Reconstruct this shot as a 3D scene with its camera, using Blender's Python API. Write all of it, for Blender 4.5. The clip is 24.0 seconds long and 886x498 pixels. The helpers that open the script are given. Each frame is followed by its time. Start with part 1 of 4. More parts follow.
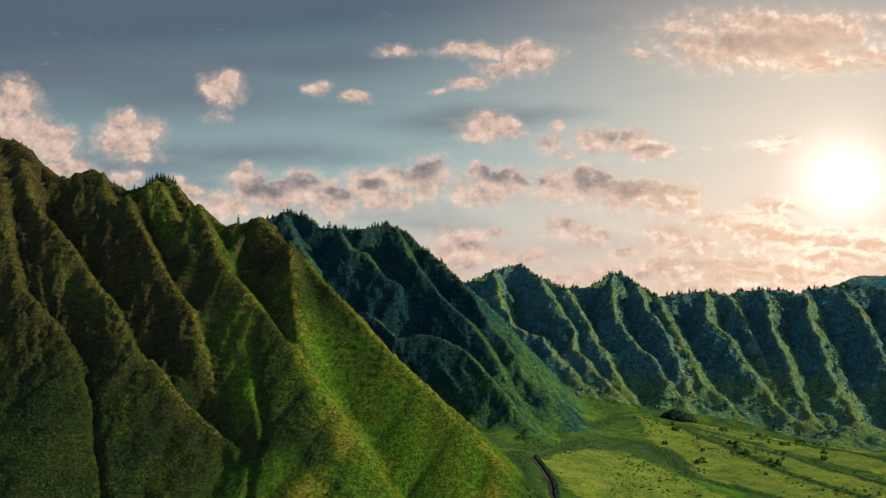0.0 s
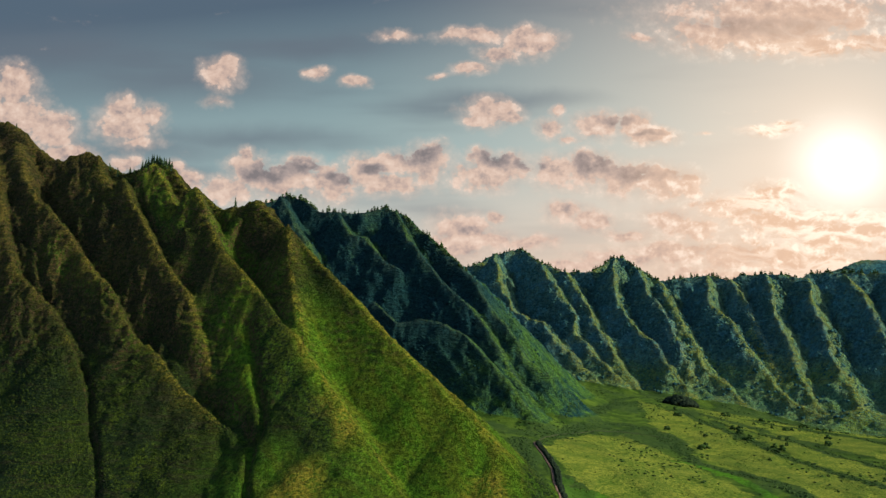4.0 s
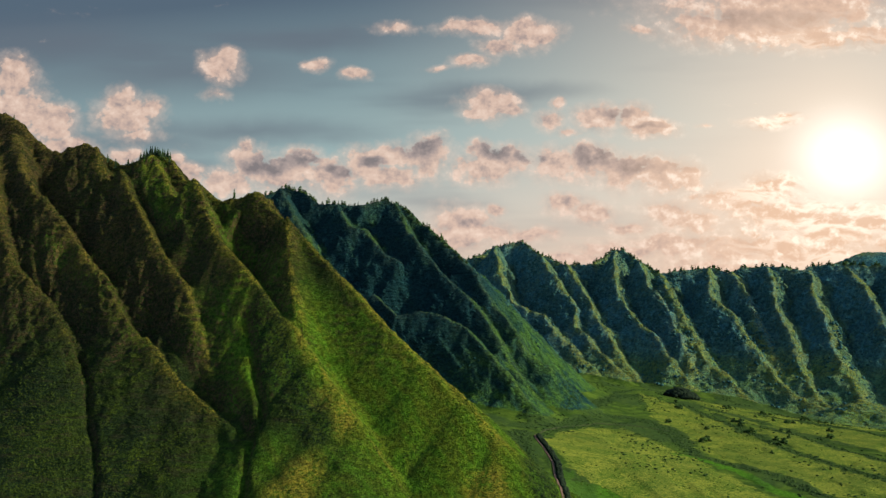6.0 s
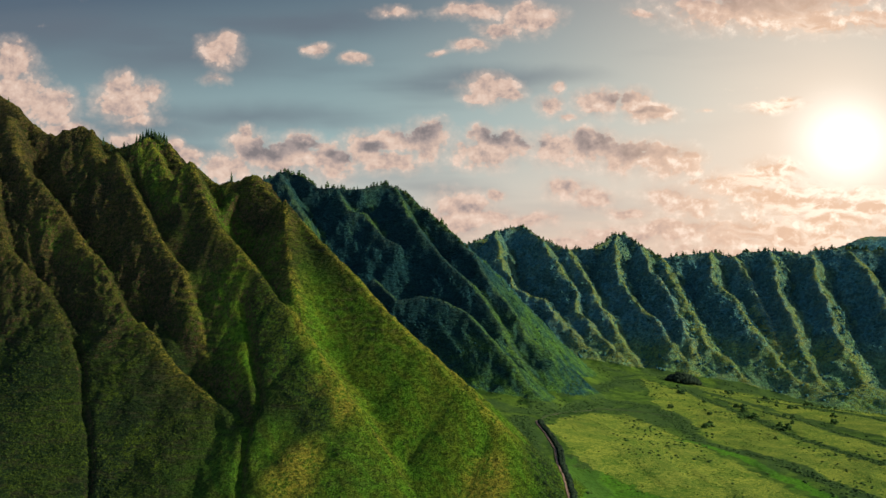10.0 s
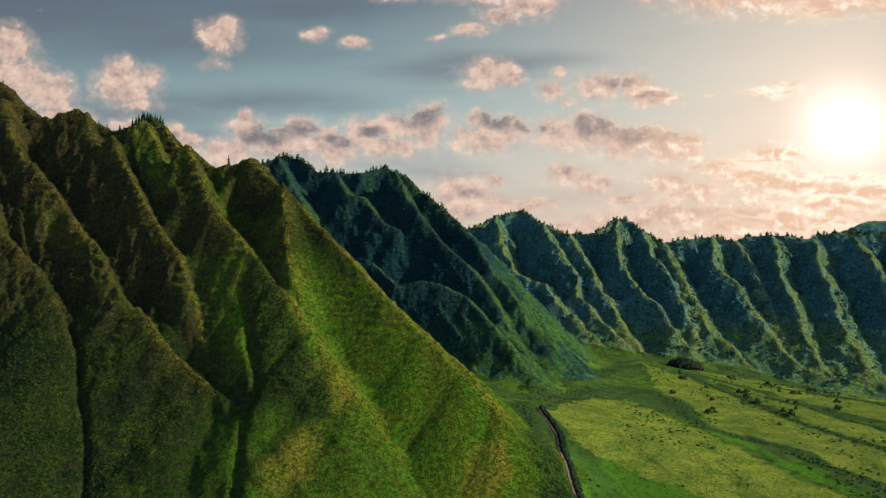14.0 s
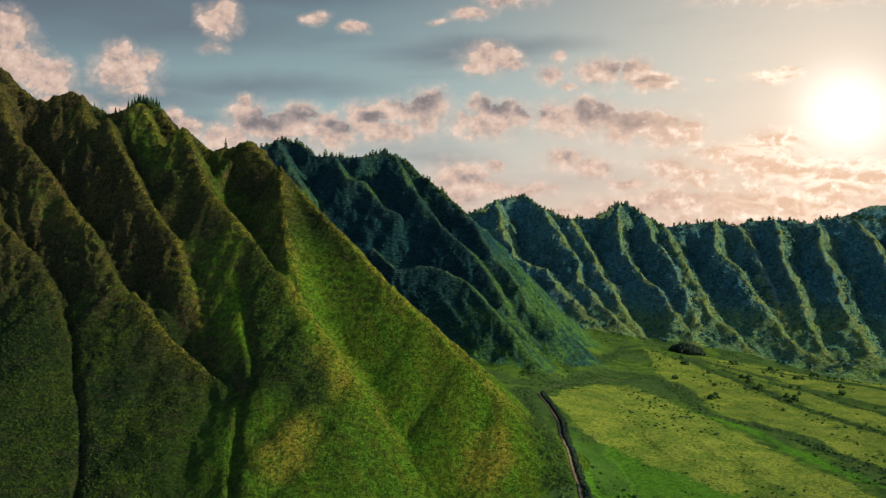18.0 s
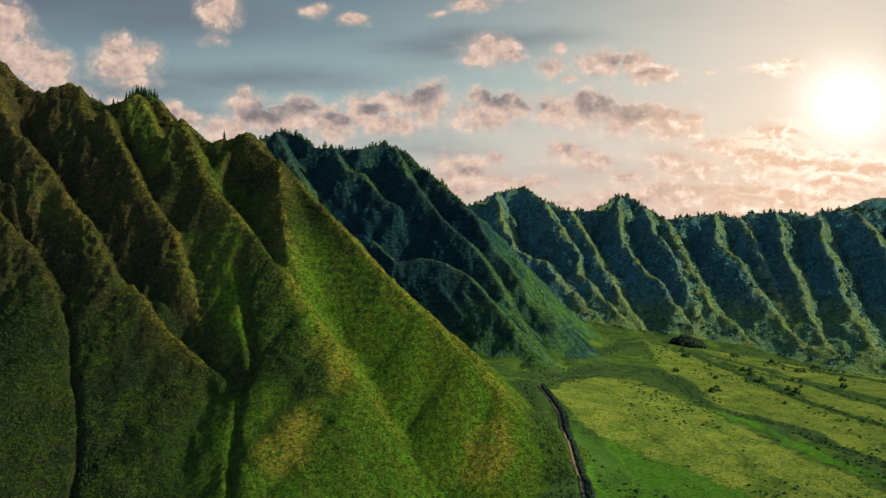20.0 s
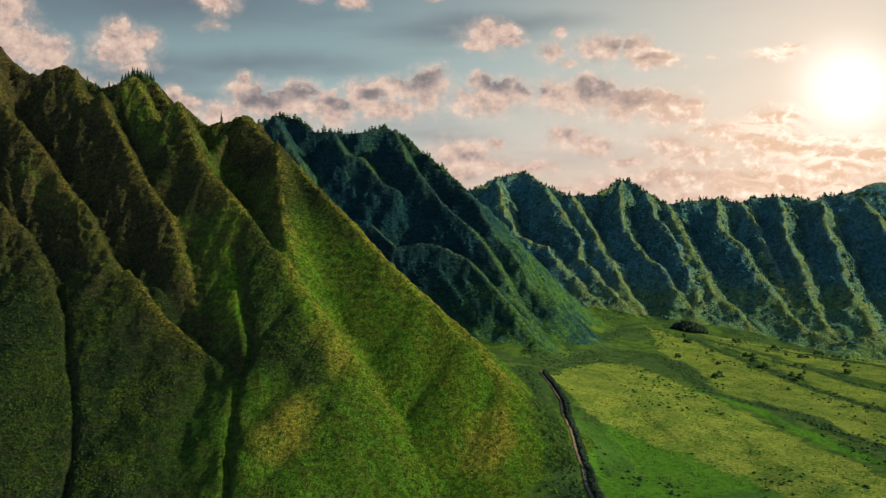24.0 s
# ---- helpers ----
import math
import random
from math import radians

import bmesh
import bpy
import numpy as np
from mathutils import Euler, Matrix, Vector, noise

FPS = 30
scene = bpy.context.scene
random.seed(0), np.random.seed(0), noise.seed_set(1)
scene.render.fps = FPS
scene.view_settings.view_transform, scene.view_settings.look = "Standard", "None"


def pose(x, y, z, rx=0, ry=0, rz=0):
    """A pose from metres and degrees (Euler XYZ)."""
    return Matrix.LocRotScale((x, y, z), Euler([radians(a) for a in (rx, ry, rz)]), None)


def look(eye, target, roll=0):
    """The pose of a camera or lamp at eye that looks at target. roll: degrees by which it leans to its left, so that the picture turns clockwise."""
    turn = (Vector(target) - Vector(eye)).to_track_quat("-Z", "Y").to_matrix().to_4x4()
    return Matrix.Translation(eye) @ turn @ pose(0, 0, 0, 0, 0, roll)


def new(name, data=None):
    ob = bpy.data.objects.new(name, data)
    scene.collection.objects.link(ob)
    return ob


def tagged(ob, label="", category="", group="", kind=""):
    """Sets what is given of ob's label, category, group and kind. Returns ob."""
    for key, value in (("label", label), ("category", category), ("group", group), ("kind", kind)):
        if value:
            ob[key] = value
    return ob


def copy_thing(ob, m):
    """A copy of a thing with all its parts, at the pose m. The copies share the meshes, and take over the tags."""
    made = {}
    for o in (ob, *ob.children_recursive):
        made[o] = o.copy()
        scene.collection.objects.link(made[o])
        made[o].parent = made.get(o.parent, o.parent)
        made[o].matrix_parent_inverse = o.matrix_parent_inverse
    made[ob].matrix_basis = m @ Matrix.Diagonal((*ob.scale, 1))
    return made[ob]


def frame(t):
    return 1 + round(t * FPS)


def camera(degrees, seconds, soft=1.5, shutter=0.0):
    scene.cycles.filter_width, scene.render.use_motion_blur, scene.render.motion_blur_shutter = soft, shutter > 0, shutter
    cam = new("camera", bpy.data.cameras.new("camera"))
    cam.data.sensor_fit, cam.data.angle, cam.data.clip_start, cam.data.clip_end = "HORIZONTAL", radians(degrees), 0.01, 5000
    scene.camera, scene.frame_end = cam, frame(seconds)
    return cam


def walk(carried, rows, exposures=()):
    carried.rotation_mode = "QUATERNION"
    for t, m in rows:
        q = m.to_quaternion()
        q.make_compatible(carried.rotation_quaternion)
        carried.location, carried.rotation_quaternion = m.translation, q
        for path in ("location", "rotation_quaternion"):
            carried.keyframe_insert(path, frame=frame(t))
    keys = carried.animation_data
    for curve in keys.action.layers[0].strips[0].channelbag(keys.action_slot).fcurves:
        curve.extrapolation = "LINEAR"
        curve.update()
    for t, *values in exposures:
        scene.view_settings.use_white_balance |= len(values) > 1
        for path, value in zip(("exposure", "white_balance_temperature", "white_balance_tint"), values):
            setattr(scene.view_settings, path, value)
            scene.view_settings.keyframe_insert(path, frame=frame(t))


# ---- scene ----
cam = camera(52, 24.0)
EXPOSURE = 0.9
PATH = [
    (0.0, look((0.57, -48.60, 177.07), (1.00, 947.87, 260.95), 0.096)),
    (2.0, look((0.47, -40.06, 176.81), (0.81, 957.07, 252.50), 0.077)),
    (4.0, look((0.37, -31.70, 176.50), (0.64, 966.02, 244.03), 0.059)),
    (6.0, look((0.28, -23.51, 176.17), (0.47, 974.73, 235.52), 0.043)),
    (8.0, look((0.19, -15.50, 175.80), (0.31, 983.19, 226.99), 0.027)),
    (10.0, look((0.09, -7.66, 175.41), (0.15, 991.41, 218.45), 0.013)),
    (12.0, look((0.00, 0.00, 175.00), (0.00, 999.39, 209.90), -0.000)),
    (14.0, look((-0.09, 7.49, 174.58), (-0.14, 1007.13, 201.34), -0.012)),
    (16.0, look((-0.18, 14.81, 174.14), (-0.28, 1014.63, 192.78), -0.022)),
    (18.0, look((-0.27, 21.95, 173.70), (-0.41, 1021.90, 184.22), -0.032)),
    (20.0, look((-0.36, 28.93, 173.25), (-0.54, 1028.93, 175.68), -0.040)),
    (22.0, look((-0.45, 35.74, 172.81), (-0.66, 1035.73, 167.14), -0.047)),
    (24.0, look((-0.54, 42.38, 172.37), (-0.78, 1042.29, 158.63), -0.053)),
]
walk(cam, PATH, [(0.0, EXPOSURE), (24.0, EXPOSURE)])

# ---- light ----
SUN_AZ, SUN_EL = 104.0, 24.0          # degrees, clockwise from +y, and up
sun_way = Vector((math.sin(radians(SUN_AZ)) * math.cos(radians(SUN_EL)),
                  math.cos(radians(SUN_AZ)) * math.cos(radians(SUN_EL)), math.sin(radians(SUN_EL))))
sun = new("sun", bpy.data.lights.new("sun", "SUN"))
sun.data.energy, sun.data.angle, sun.data.color = 5.0, radians(0.6), (1.0, 0.86, 0.62)
sun.matrix_world = look(sun_way * 3000, (0, 0, 0))


class Net:
    """A small helper to wire shader nodes."""

    def __init__(self, tree):
        self.tree = tree
        tree.nodes.clear()

    def node(self, kind, **sockets):
        n = self.tree.nodes.new(kind)
        for key, value in sockets.items():
            self.plug(n.inputs[key.replace("_", " ")], value)
        return n

    def plug(self, socket, value):
        if isinstance(value, bpy.types.NodeSocket):
            self.tree.links.new(value, socket)
        elif isinstance(value, bpy.types.Node):
            self.tree.links.new(value.outputs[0], socket)
        else:
            socket.default_value = value

    def vec(self, op, *values):
        n = self.tree.nodes.new("ShaderNodeVectorMath")
        n.operation = op
        for s, v in zip(n.inputs, values):
            self.plug(s, v)
        return n.outputs["Value"] if op == "LENGTH" else n.outputs[0]

    def math(self, op, a, b=0.0, c=0.0, clamp=False):
        n = self.tree.nodes.new("ShaderNodeMath")
        n.operation, n.use_clamp = op, clamp
        for s, v in zip(n.inputs, (a, b, c)):
            self.plug(s, v)
        return n.outputs[0]

    def step(self, v, lo, hi, smooth=True):
        n = self.tree.nodes.new("ShaderNodeMapRange")
        n.interpolation_type = "SMOOTHSTEP" if smooth else "LINEAR"
        for s, x in zip(n.inputs, (v, lo, hi, 0.0, 1.0)):
            self.plug(s, x)
        return n.outputs[0]

    def mix(self, f, a, b, blend="MIX"):
        n = self.tree.nodes.new("ShaderNodeMix")
        n.data_type, n.blend_type = "RGBA", blend
        self.plug(n.inputs[0], f)
        for s, v in ((n.inputs[6], a), (n.inputs[7], b)):
            self.plug(s, (*v, 1.0) if isinstance(v, tuple) and len(v) == 3 else v)
        return n.outputs[2]

    def noise(self, vec, scale, detail=4.0, rough=0.55, dist=0.0, out=0):
        n = self.tree.nodes.new("ShaderNodeTexNoise")
        self.plug(n.inputs["Vector"], vec)
        n.inputs["Scale"].default_value, n.inputs["Detail"].default_value = scale, detail
        n.inputs["Roughness"].default_value, n.inputs["Distortion"].default_value = rough, dist
        return n.outputs[out]

    def ramp(self, v, *stops):
        n = self.tree.nodes.new("ShaderNodeValToRGB")
        self.plug(n.inputs[0], v)
        el = n.color_ramp.elements
        while len(el) < len(stops):
            el.new(0.5)
        for e, (p, c) in zip(el, stops):
            e.position, e.color = p, (*c, 1.0)
        return n.outputs[0]


def make_world():
    world = bpy.data.worlds.new("evening_sky")
    scene.world = world
    world.use_nodes = True
    n = Net(world.node_tree)
    way = n.node("ShaderNodeTexCoord").outputs["Generated"]
    sep = n.node("ShaderNodeSeparateXYZ", Vector=way)
    x, y, z = sep.outputs
    ahead = n.math("MAXIMUM", y, 0.12)
    u, v = n.math("DIVIDE", x, ahead), n.math("DIVIDE", z, ahead)
    sky = n.node("ShaderNodeTexSky")
    sky.sky_type, sky.sun_disc, sky.dust_density = "NISHITA", False, 0.8
    sky.sun_elevation, sky.sun_rotation = radians(SUN_EL), radians(SUN_AZ)
    # clear air: slate blue high up, milky teal lower, warm towards the low bright quarter
    tilt = n.math("ADD", v, n.math("MULTIPLY", u, -0.10))
    clear = n.ramp(tilt, (0.0, (0.66, 0.48, 0.37)), (0.10, (0.52, 0.51, 0.46)), (0.175, (0.31, 0.42, 0.425)), (0.25, (0.215, 0.305, 0.33)), (0.36, (0.088, 0.13, 0.178)), (1.0, (0.06, 0.1, 0.17)))
    du, dv = n.math("SUBTRACT", u, GLOW[0]), n.math("SUBTRACT", v, GLOW[1])
    far2 = n.math("ADD", n.math("MULTIPLY", du, du), n.math("MULTIPLY", n.math("MULTIPLY", dv, dv), 1.3))
    gone = n.math("SQRT", far2)
    halo = n.math("POWER", n.step(gone, 0.62, 0.0, False), 2.1)
    core = n.math("POWER", n.step(gone, 0.115, 0.0), 2.2)
    clear = n.mix(halo, clear, (1.0, 0.79, 0.61))
    # soft dark streaks
    uv = n.node("ShaderNodeCombineXYZ", X=u, Y=v).outputs[0]
    streak = n.noise(n.node("ShaderNodeMapping", Vector=uv, Rotation=(0, 0, -0.12), Scale=(2.2, 13.0, 1.0)).outputs[0], 1.0, 4.0, 0.5)
    streak = n.math("MULTIPLY", n.step(streak, 0.48, 0.72), n.math("MULTIPLY", n.step(u, 0.45, 0.0), 0.5))
    clear = n.mix(streak, clear, (0.115, 0.145, 0.185))
    soft = n.vec("ADD", uv, n.vec("MULTIPLY_ADD", n.noise(uv, 7.0, 5.0, 0.55, out=1), (0.07, 0.04, 0), (-0.035, -0.02, 0)))
    warp = n.noise(uv, 22.0, 4.0, 0.5, out=1)
    at = n.vec("ADD", uv, n.vec("MULTIPLY_ADD", warp, (0.026, 0.024, 0), (-0.013, -0.012, 0)))

    def ellipses(where, rows, start=-1.0, blend=0.15, hang=False):
        """How deep a place lies within a set of round masses: 1 in a middle, 0 at a rim."""
        deep = start
        for px, py, rx, ry in rows:
            cu, cv = sky_place(px, py)
            off = n.vec("MULTIPLY", n.vec("SUBTRACT", where, (cu, cv, 0)), (1500 / rx, 1500 / ry, 0))
            if hang:                        # crisp tops, bottoms that trail off
                off = n.vec("MAXIMUM", off, n.vec("MULTIPLY", off, (-1, -0.62, 0)))
            size = n.vec("LENGTH", off)
            deep = n.math("SMOOTH_MAX", deep, n.math("SUBTRACT", 1.0, size), blend)
        return deep

    # thin slate layers far off, behind the bank of cloud
    clear = n.mix(n.math("MULTIPLY", n.step(n.math("ADD", ellipses(soft, SLATE_LAYERS), n.math("MULTIPLY", n.math("SUBTRACT", streak, 0.2), 0.8)), -0.25, 1.0), 0.66), clear, (0.125, 0.152, 0.19))
    # clouds: round masses with frayed rims
    mass = n.math("MAXIMUM", ellipses(at, HIGH_CLOUDS + TOP_CLOUDS, hang=True), ellipses(at, CLOUD_BANK + LOW_CLOUDS, hang=True))
    faint = n.math("SUBTRACT", ellipses(at, FAINT_CLOUDS), 0.40)

    def puff(shift):
        p = n.node("ShaderNodeMapping", Vector=n.vec("ADD", n.vec("ADD", uv, n.vec("MULTIPLY", warp, (0.010, 0.010, 0))), shift), Scale=(34, 40, 1)).outputs[0]
        lobe = n.node("ShaderNodeTexVoronoi", Vector=p)
        lobe.feature = "SMOOTH_F1"
        for key, value in (("Scale", 1.9), ("Detail", 2.0), ("Roughness", 0.6), ("Lacunarity", 2.2), ("Smoothness", 0.12)):
            lobe.inputs[key].default_value = value
        heap = n.math("SUBTRACT", 0.95, n.math("MULTIPLY", lobe.outputs["Distance"], 0.95))
        return n.math("ADD", n.math("MULTIPLY", heap, 0.38), n.math("MULTIPLY", n.noise(p, 1.0, 8.0, 0.60), 0.75))

    here, there = puff((0, 0, 0)), puff((0.005, 0.010, 0))
    # a low broken deck near the skyline, thickening towards the bright quarter
    deck = n.noise(n.node("ShaderNodeMapping", Vector=uv, Scale=(10, 36, 1), Location=(3.1, 1.7, 0)).outputs[0], 1.0, 6.0, 0.6, 0.5)
    deck_on = n.math("MULTIPLY", n.step(v, 0.13, 0.05), n.step(u, -0.02, 0.24))
    deck = n.math("SUBTRACT", n.math("ADD", n.math("MULTIPLY", deck, 2.4), n.math("MULTIPLY", deck_on, 1.0)), 1.85)
    mass = n.math("MAXIMUM", n.math("MAXIMUM", mass, faint), deck)
    full = n.math("ADD", mass, n.math("MULTIPLY", n.math("SUBTRACT", here, 0.45), 1.15))
    dens = n.step(full, 0.0, 0.40)
    veil = n.step(n.math("ADD", mass, n.math("MULTIPLY", n.math("SUBTRACT", here, 0.47), 0.7)), -0.38, 0.42)
    dens = n.math("MAXIMUM", dens, n.math("MULTIPLY", veil, 0.52))
    core_in = n.math("ADD", ellipses(at, DARK_BODIES), n.math("MULTIPLY", n.math("SUBTRACT", here, 0.5), 1.0))
    thick = n.math("MULTIPLY", n.step(core_in, -0.15, 0.55), n.step(full, 0.10, 0.38))
    lit = n.math("ADD", 0.58, n.math("MULTIPLY", n.math("SUBTRACT", here, there), 0.95), clamp=True)
    lit = n.math("ADD", lit, n.math("MULTIPLY", n.step(full, 0.55, 0.15), 0.08), clamp=True)
    lit = n.math("SUBTRACT", lit, n.math("MULTIPLY", thick, 0.46), clamp=True)
    tone = n.ramp(lit, (0.0, (0.20, 0.16, 0.165)), (0.3, (0.38, 0.29, 0.27)), (0.62, (0.68, 0.48, 0.385)), (1.0, (0.88, 0.67, 0.55)))
    # near the bright quarter the rims burn white and the bodies are tan
    vein = n.noise(n.node("ShaderNodeMapping", Vector=at, Scale=(12, 36, 1), Location=(1.4, 0.2, 0)).outputs[0], 1.0, 6.0, 0.58, 0.25)
    vein = n.step(n.math("ABSOLUTE", n.math("SUBTRACT", vein, 0.5)), 0.10, 0.0)
    hot = n.mix(n.math("MAXIMUM", n.math("MULTIPLY", vein, n.math("MULTIPLY", n.step(halo, 0.36, 0.76), 0.95)), n.step(lit, 0.54, 0.92)), (0.80, 0.52, 0.35), (1.18, 0.98, 0.79))
    tone = n.mix(n.step(halo, 0.18, 0.70), tone, hot)
    seen = n.mix(n.math("MULTIPLY", dens, 0.88), clear, tone)
    seen = n.mix(n.math("MULTIPLY", core, n.math("SUBTRACT", 1.0, n.math("MULTIPLY", dens, 0.3))), seen, (1.35, 1.28, 1.15))
    # broken evening cloud ahead, the clear sky elsewhere
    base = n.vec("MULTIPLY", sky.outputs[0], (0.245, 0.245, 0.245))
    front = n.math("MULTIPLY", n.step(y, 0.15, 0.45), n.step(z, 0.75, 0.45))
    final = n.mix(front, base, seen)
    bg = n.node("ShaderNodeBackground", Color=final, Strength=0.58)
    n.node("ShaderNodeOutputWorld", Surface=bg)


GLOW = (0.447, 0.162)                 # the low bright quarter: across and up, per metre ahead
def sky_place(px, py):
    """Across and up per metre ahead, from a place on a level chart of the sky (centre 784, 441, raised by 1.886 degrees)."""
    c, s, x, y = math.cos(0.03292), math.sin(0.03292), (px - 784) / 1607, (441 - py) / 1607
    return x / (c - y * s), (s + y * c) / (c - y * s)


# each cloud mass on that chart: centre and half sizes
HIGH_CLOUDS = [
    (22, 92, 46, 36), (28, 138, 60, 42), (85, 168, 58, 36), (-30, 120, 60, 60), (225, 155, 66, 32), (206, 130, 30, 22), (262, 145, 32, 20),
    (388, 68, 42, 26), (406, 52, 22, 14), (555, 70, 30, 9), (628, 86, 28, 10),
    (870, 136, 58, 22), (903, 150, 34, 12), (846, 150, 36, 10), (976, 165, 30, 15), (991, 138, 13, 9),
    (1062, 160, 48, 22), (1122, 160, 38, 22), (1152, 180, 56, 16), (1366, 168, 56, 10), (1388, 158, 26, 8),
]
TOP_CLOUDS = [
    (935, 8, 62, 24), (882, 36, 42, 14), (836, 64, 42, 11), (842, 2, 66, 13), (965, 16, 28, 12),
    (1350, 2, 190, 28), (1440, 20, 104, 18), (1250, -4, 70, 14), (1400, -40, 260, 40), (1540, 14, 60, 20),
    (216, 230, 34, 15), (326, 262, 40, 20), (308, 240, 18, 16), (120, 215, 60, 16),
]
CLOUD_BANK = [
    (438, 238, 46, 30), (436, 212, 18, 15), (405, 272, 62, 24), (482, 258, 56, 30), (530, 242, 42, 32), (584, 264, 52, 28),
    (650, 236, 48, 26), (700, 224, 42, 22), (756, 226, 52, 32), (690, 266, 64, 17), (850, 224, 32, 25), (892, 236, 54, 28),
    (980, 236, 58, 28), (1040, 236, 62, 30), (1100, 254, 62, 28), (1170, 260, 66, 28), (1222, 266, 32, 20), (850, 252, 64, 20),
]
LOW_CLOUDS = [
    (820, 350, 66, 34), (800, 378, 62, 24), (872, 366, 52, 18), (942, 370, 52, 13), (1000, 318, 46, 20), (1046, 332, 46, 18), (880, 324, 18, 10),
    (1112, 355, 50, 11), (1184, 326, 52, 20), (1232, 342, 52, 24), (1200, 386, 124, 20), (1104, 402, 92, 14), (1300, 304, 84, 22),
    (1372, 284, 62, 24), (1402, 332, 124, 28), (1480, 362, 104, 30), (1330, 392, 154, 24), (1534, 340, 64, 30), (1452, 412, 154, 20), (1000, 416, 64, 10),
]
FAINT_CLOUDS = [(376, 126, 44, 20), (770, 76, 40, 10), (1140, 10, 60, 14), (240, 195, 80, 22), (1250, 182, 26, 8), (1010, 190, 50, 14), (700, 6, 70, 18), (500, 300, 90, 18)]
DARK_BODIES = [
    (476, 246, 68, 26), (539, 234, 44, 24), (600, 258, 33, 14), (742, 220, 55, 22), (659, 240, 39, 12), (872, 220, 50, 22), (934, 234, 35, 16),
    (1062, 234, 63, 24), (1122, 250, 55, 20), (1188, 252, 48, 13), (1094, 154, 33, 9), (1374, -14, 176, 22), (1154, 180, 39, 6),
]
SLATE_LAYERS = [(240, 215, 300, 46), (430, 196, 330, 34), (880, 116, 210, 26), (330, 90, 330, 60), (120, 30, 300, 70), (560, 24, 260, 40), (300, 250, 160, 30)]
make_world()

# ---- materials ----
def material(name):
    m = bpy.data.materials.new(name)
    m.use_nodes = True
    return m, Net(m.node_tree)


def finish(n, colour, rough, bump=None, strength=0.5, distance=1.0, spec=0.2):
    b = n.node("ShaderNodeBsdfPrincipled", Base_Color=colour, Roughness=rough)
    b.inputs["Specular IOR Level"].default_value = spec
    if bump is not None:
        bn = n.node("ShaderNodeBump", Height=bump, Strength=strength, Distance=distance)
        n.plug(b.inputs["Normal"], bn)
    n.node("ShaderNodeOutputMaterial", Surface=b)


def attribute(n, name):
    a = n.node("ShaderNodeAttribute")
    a.attribute_name = name
    return a.outputs["Fac"]


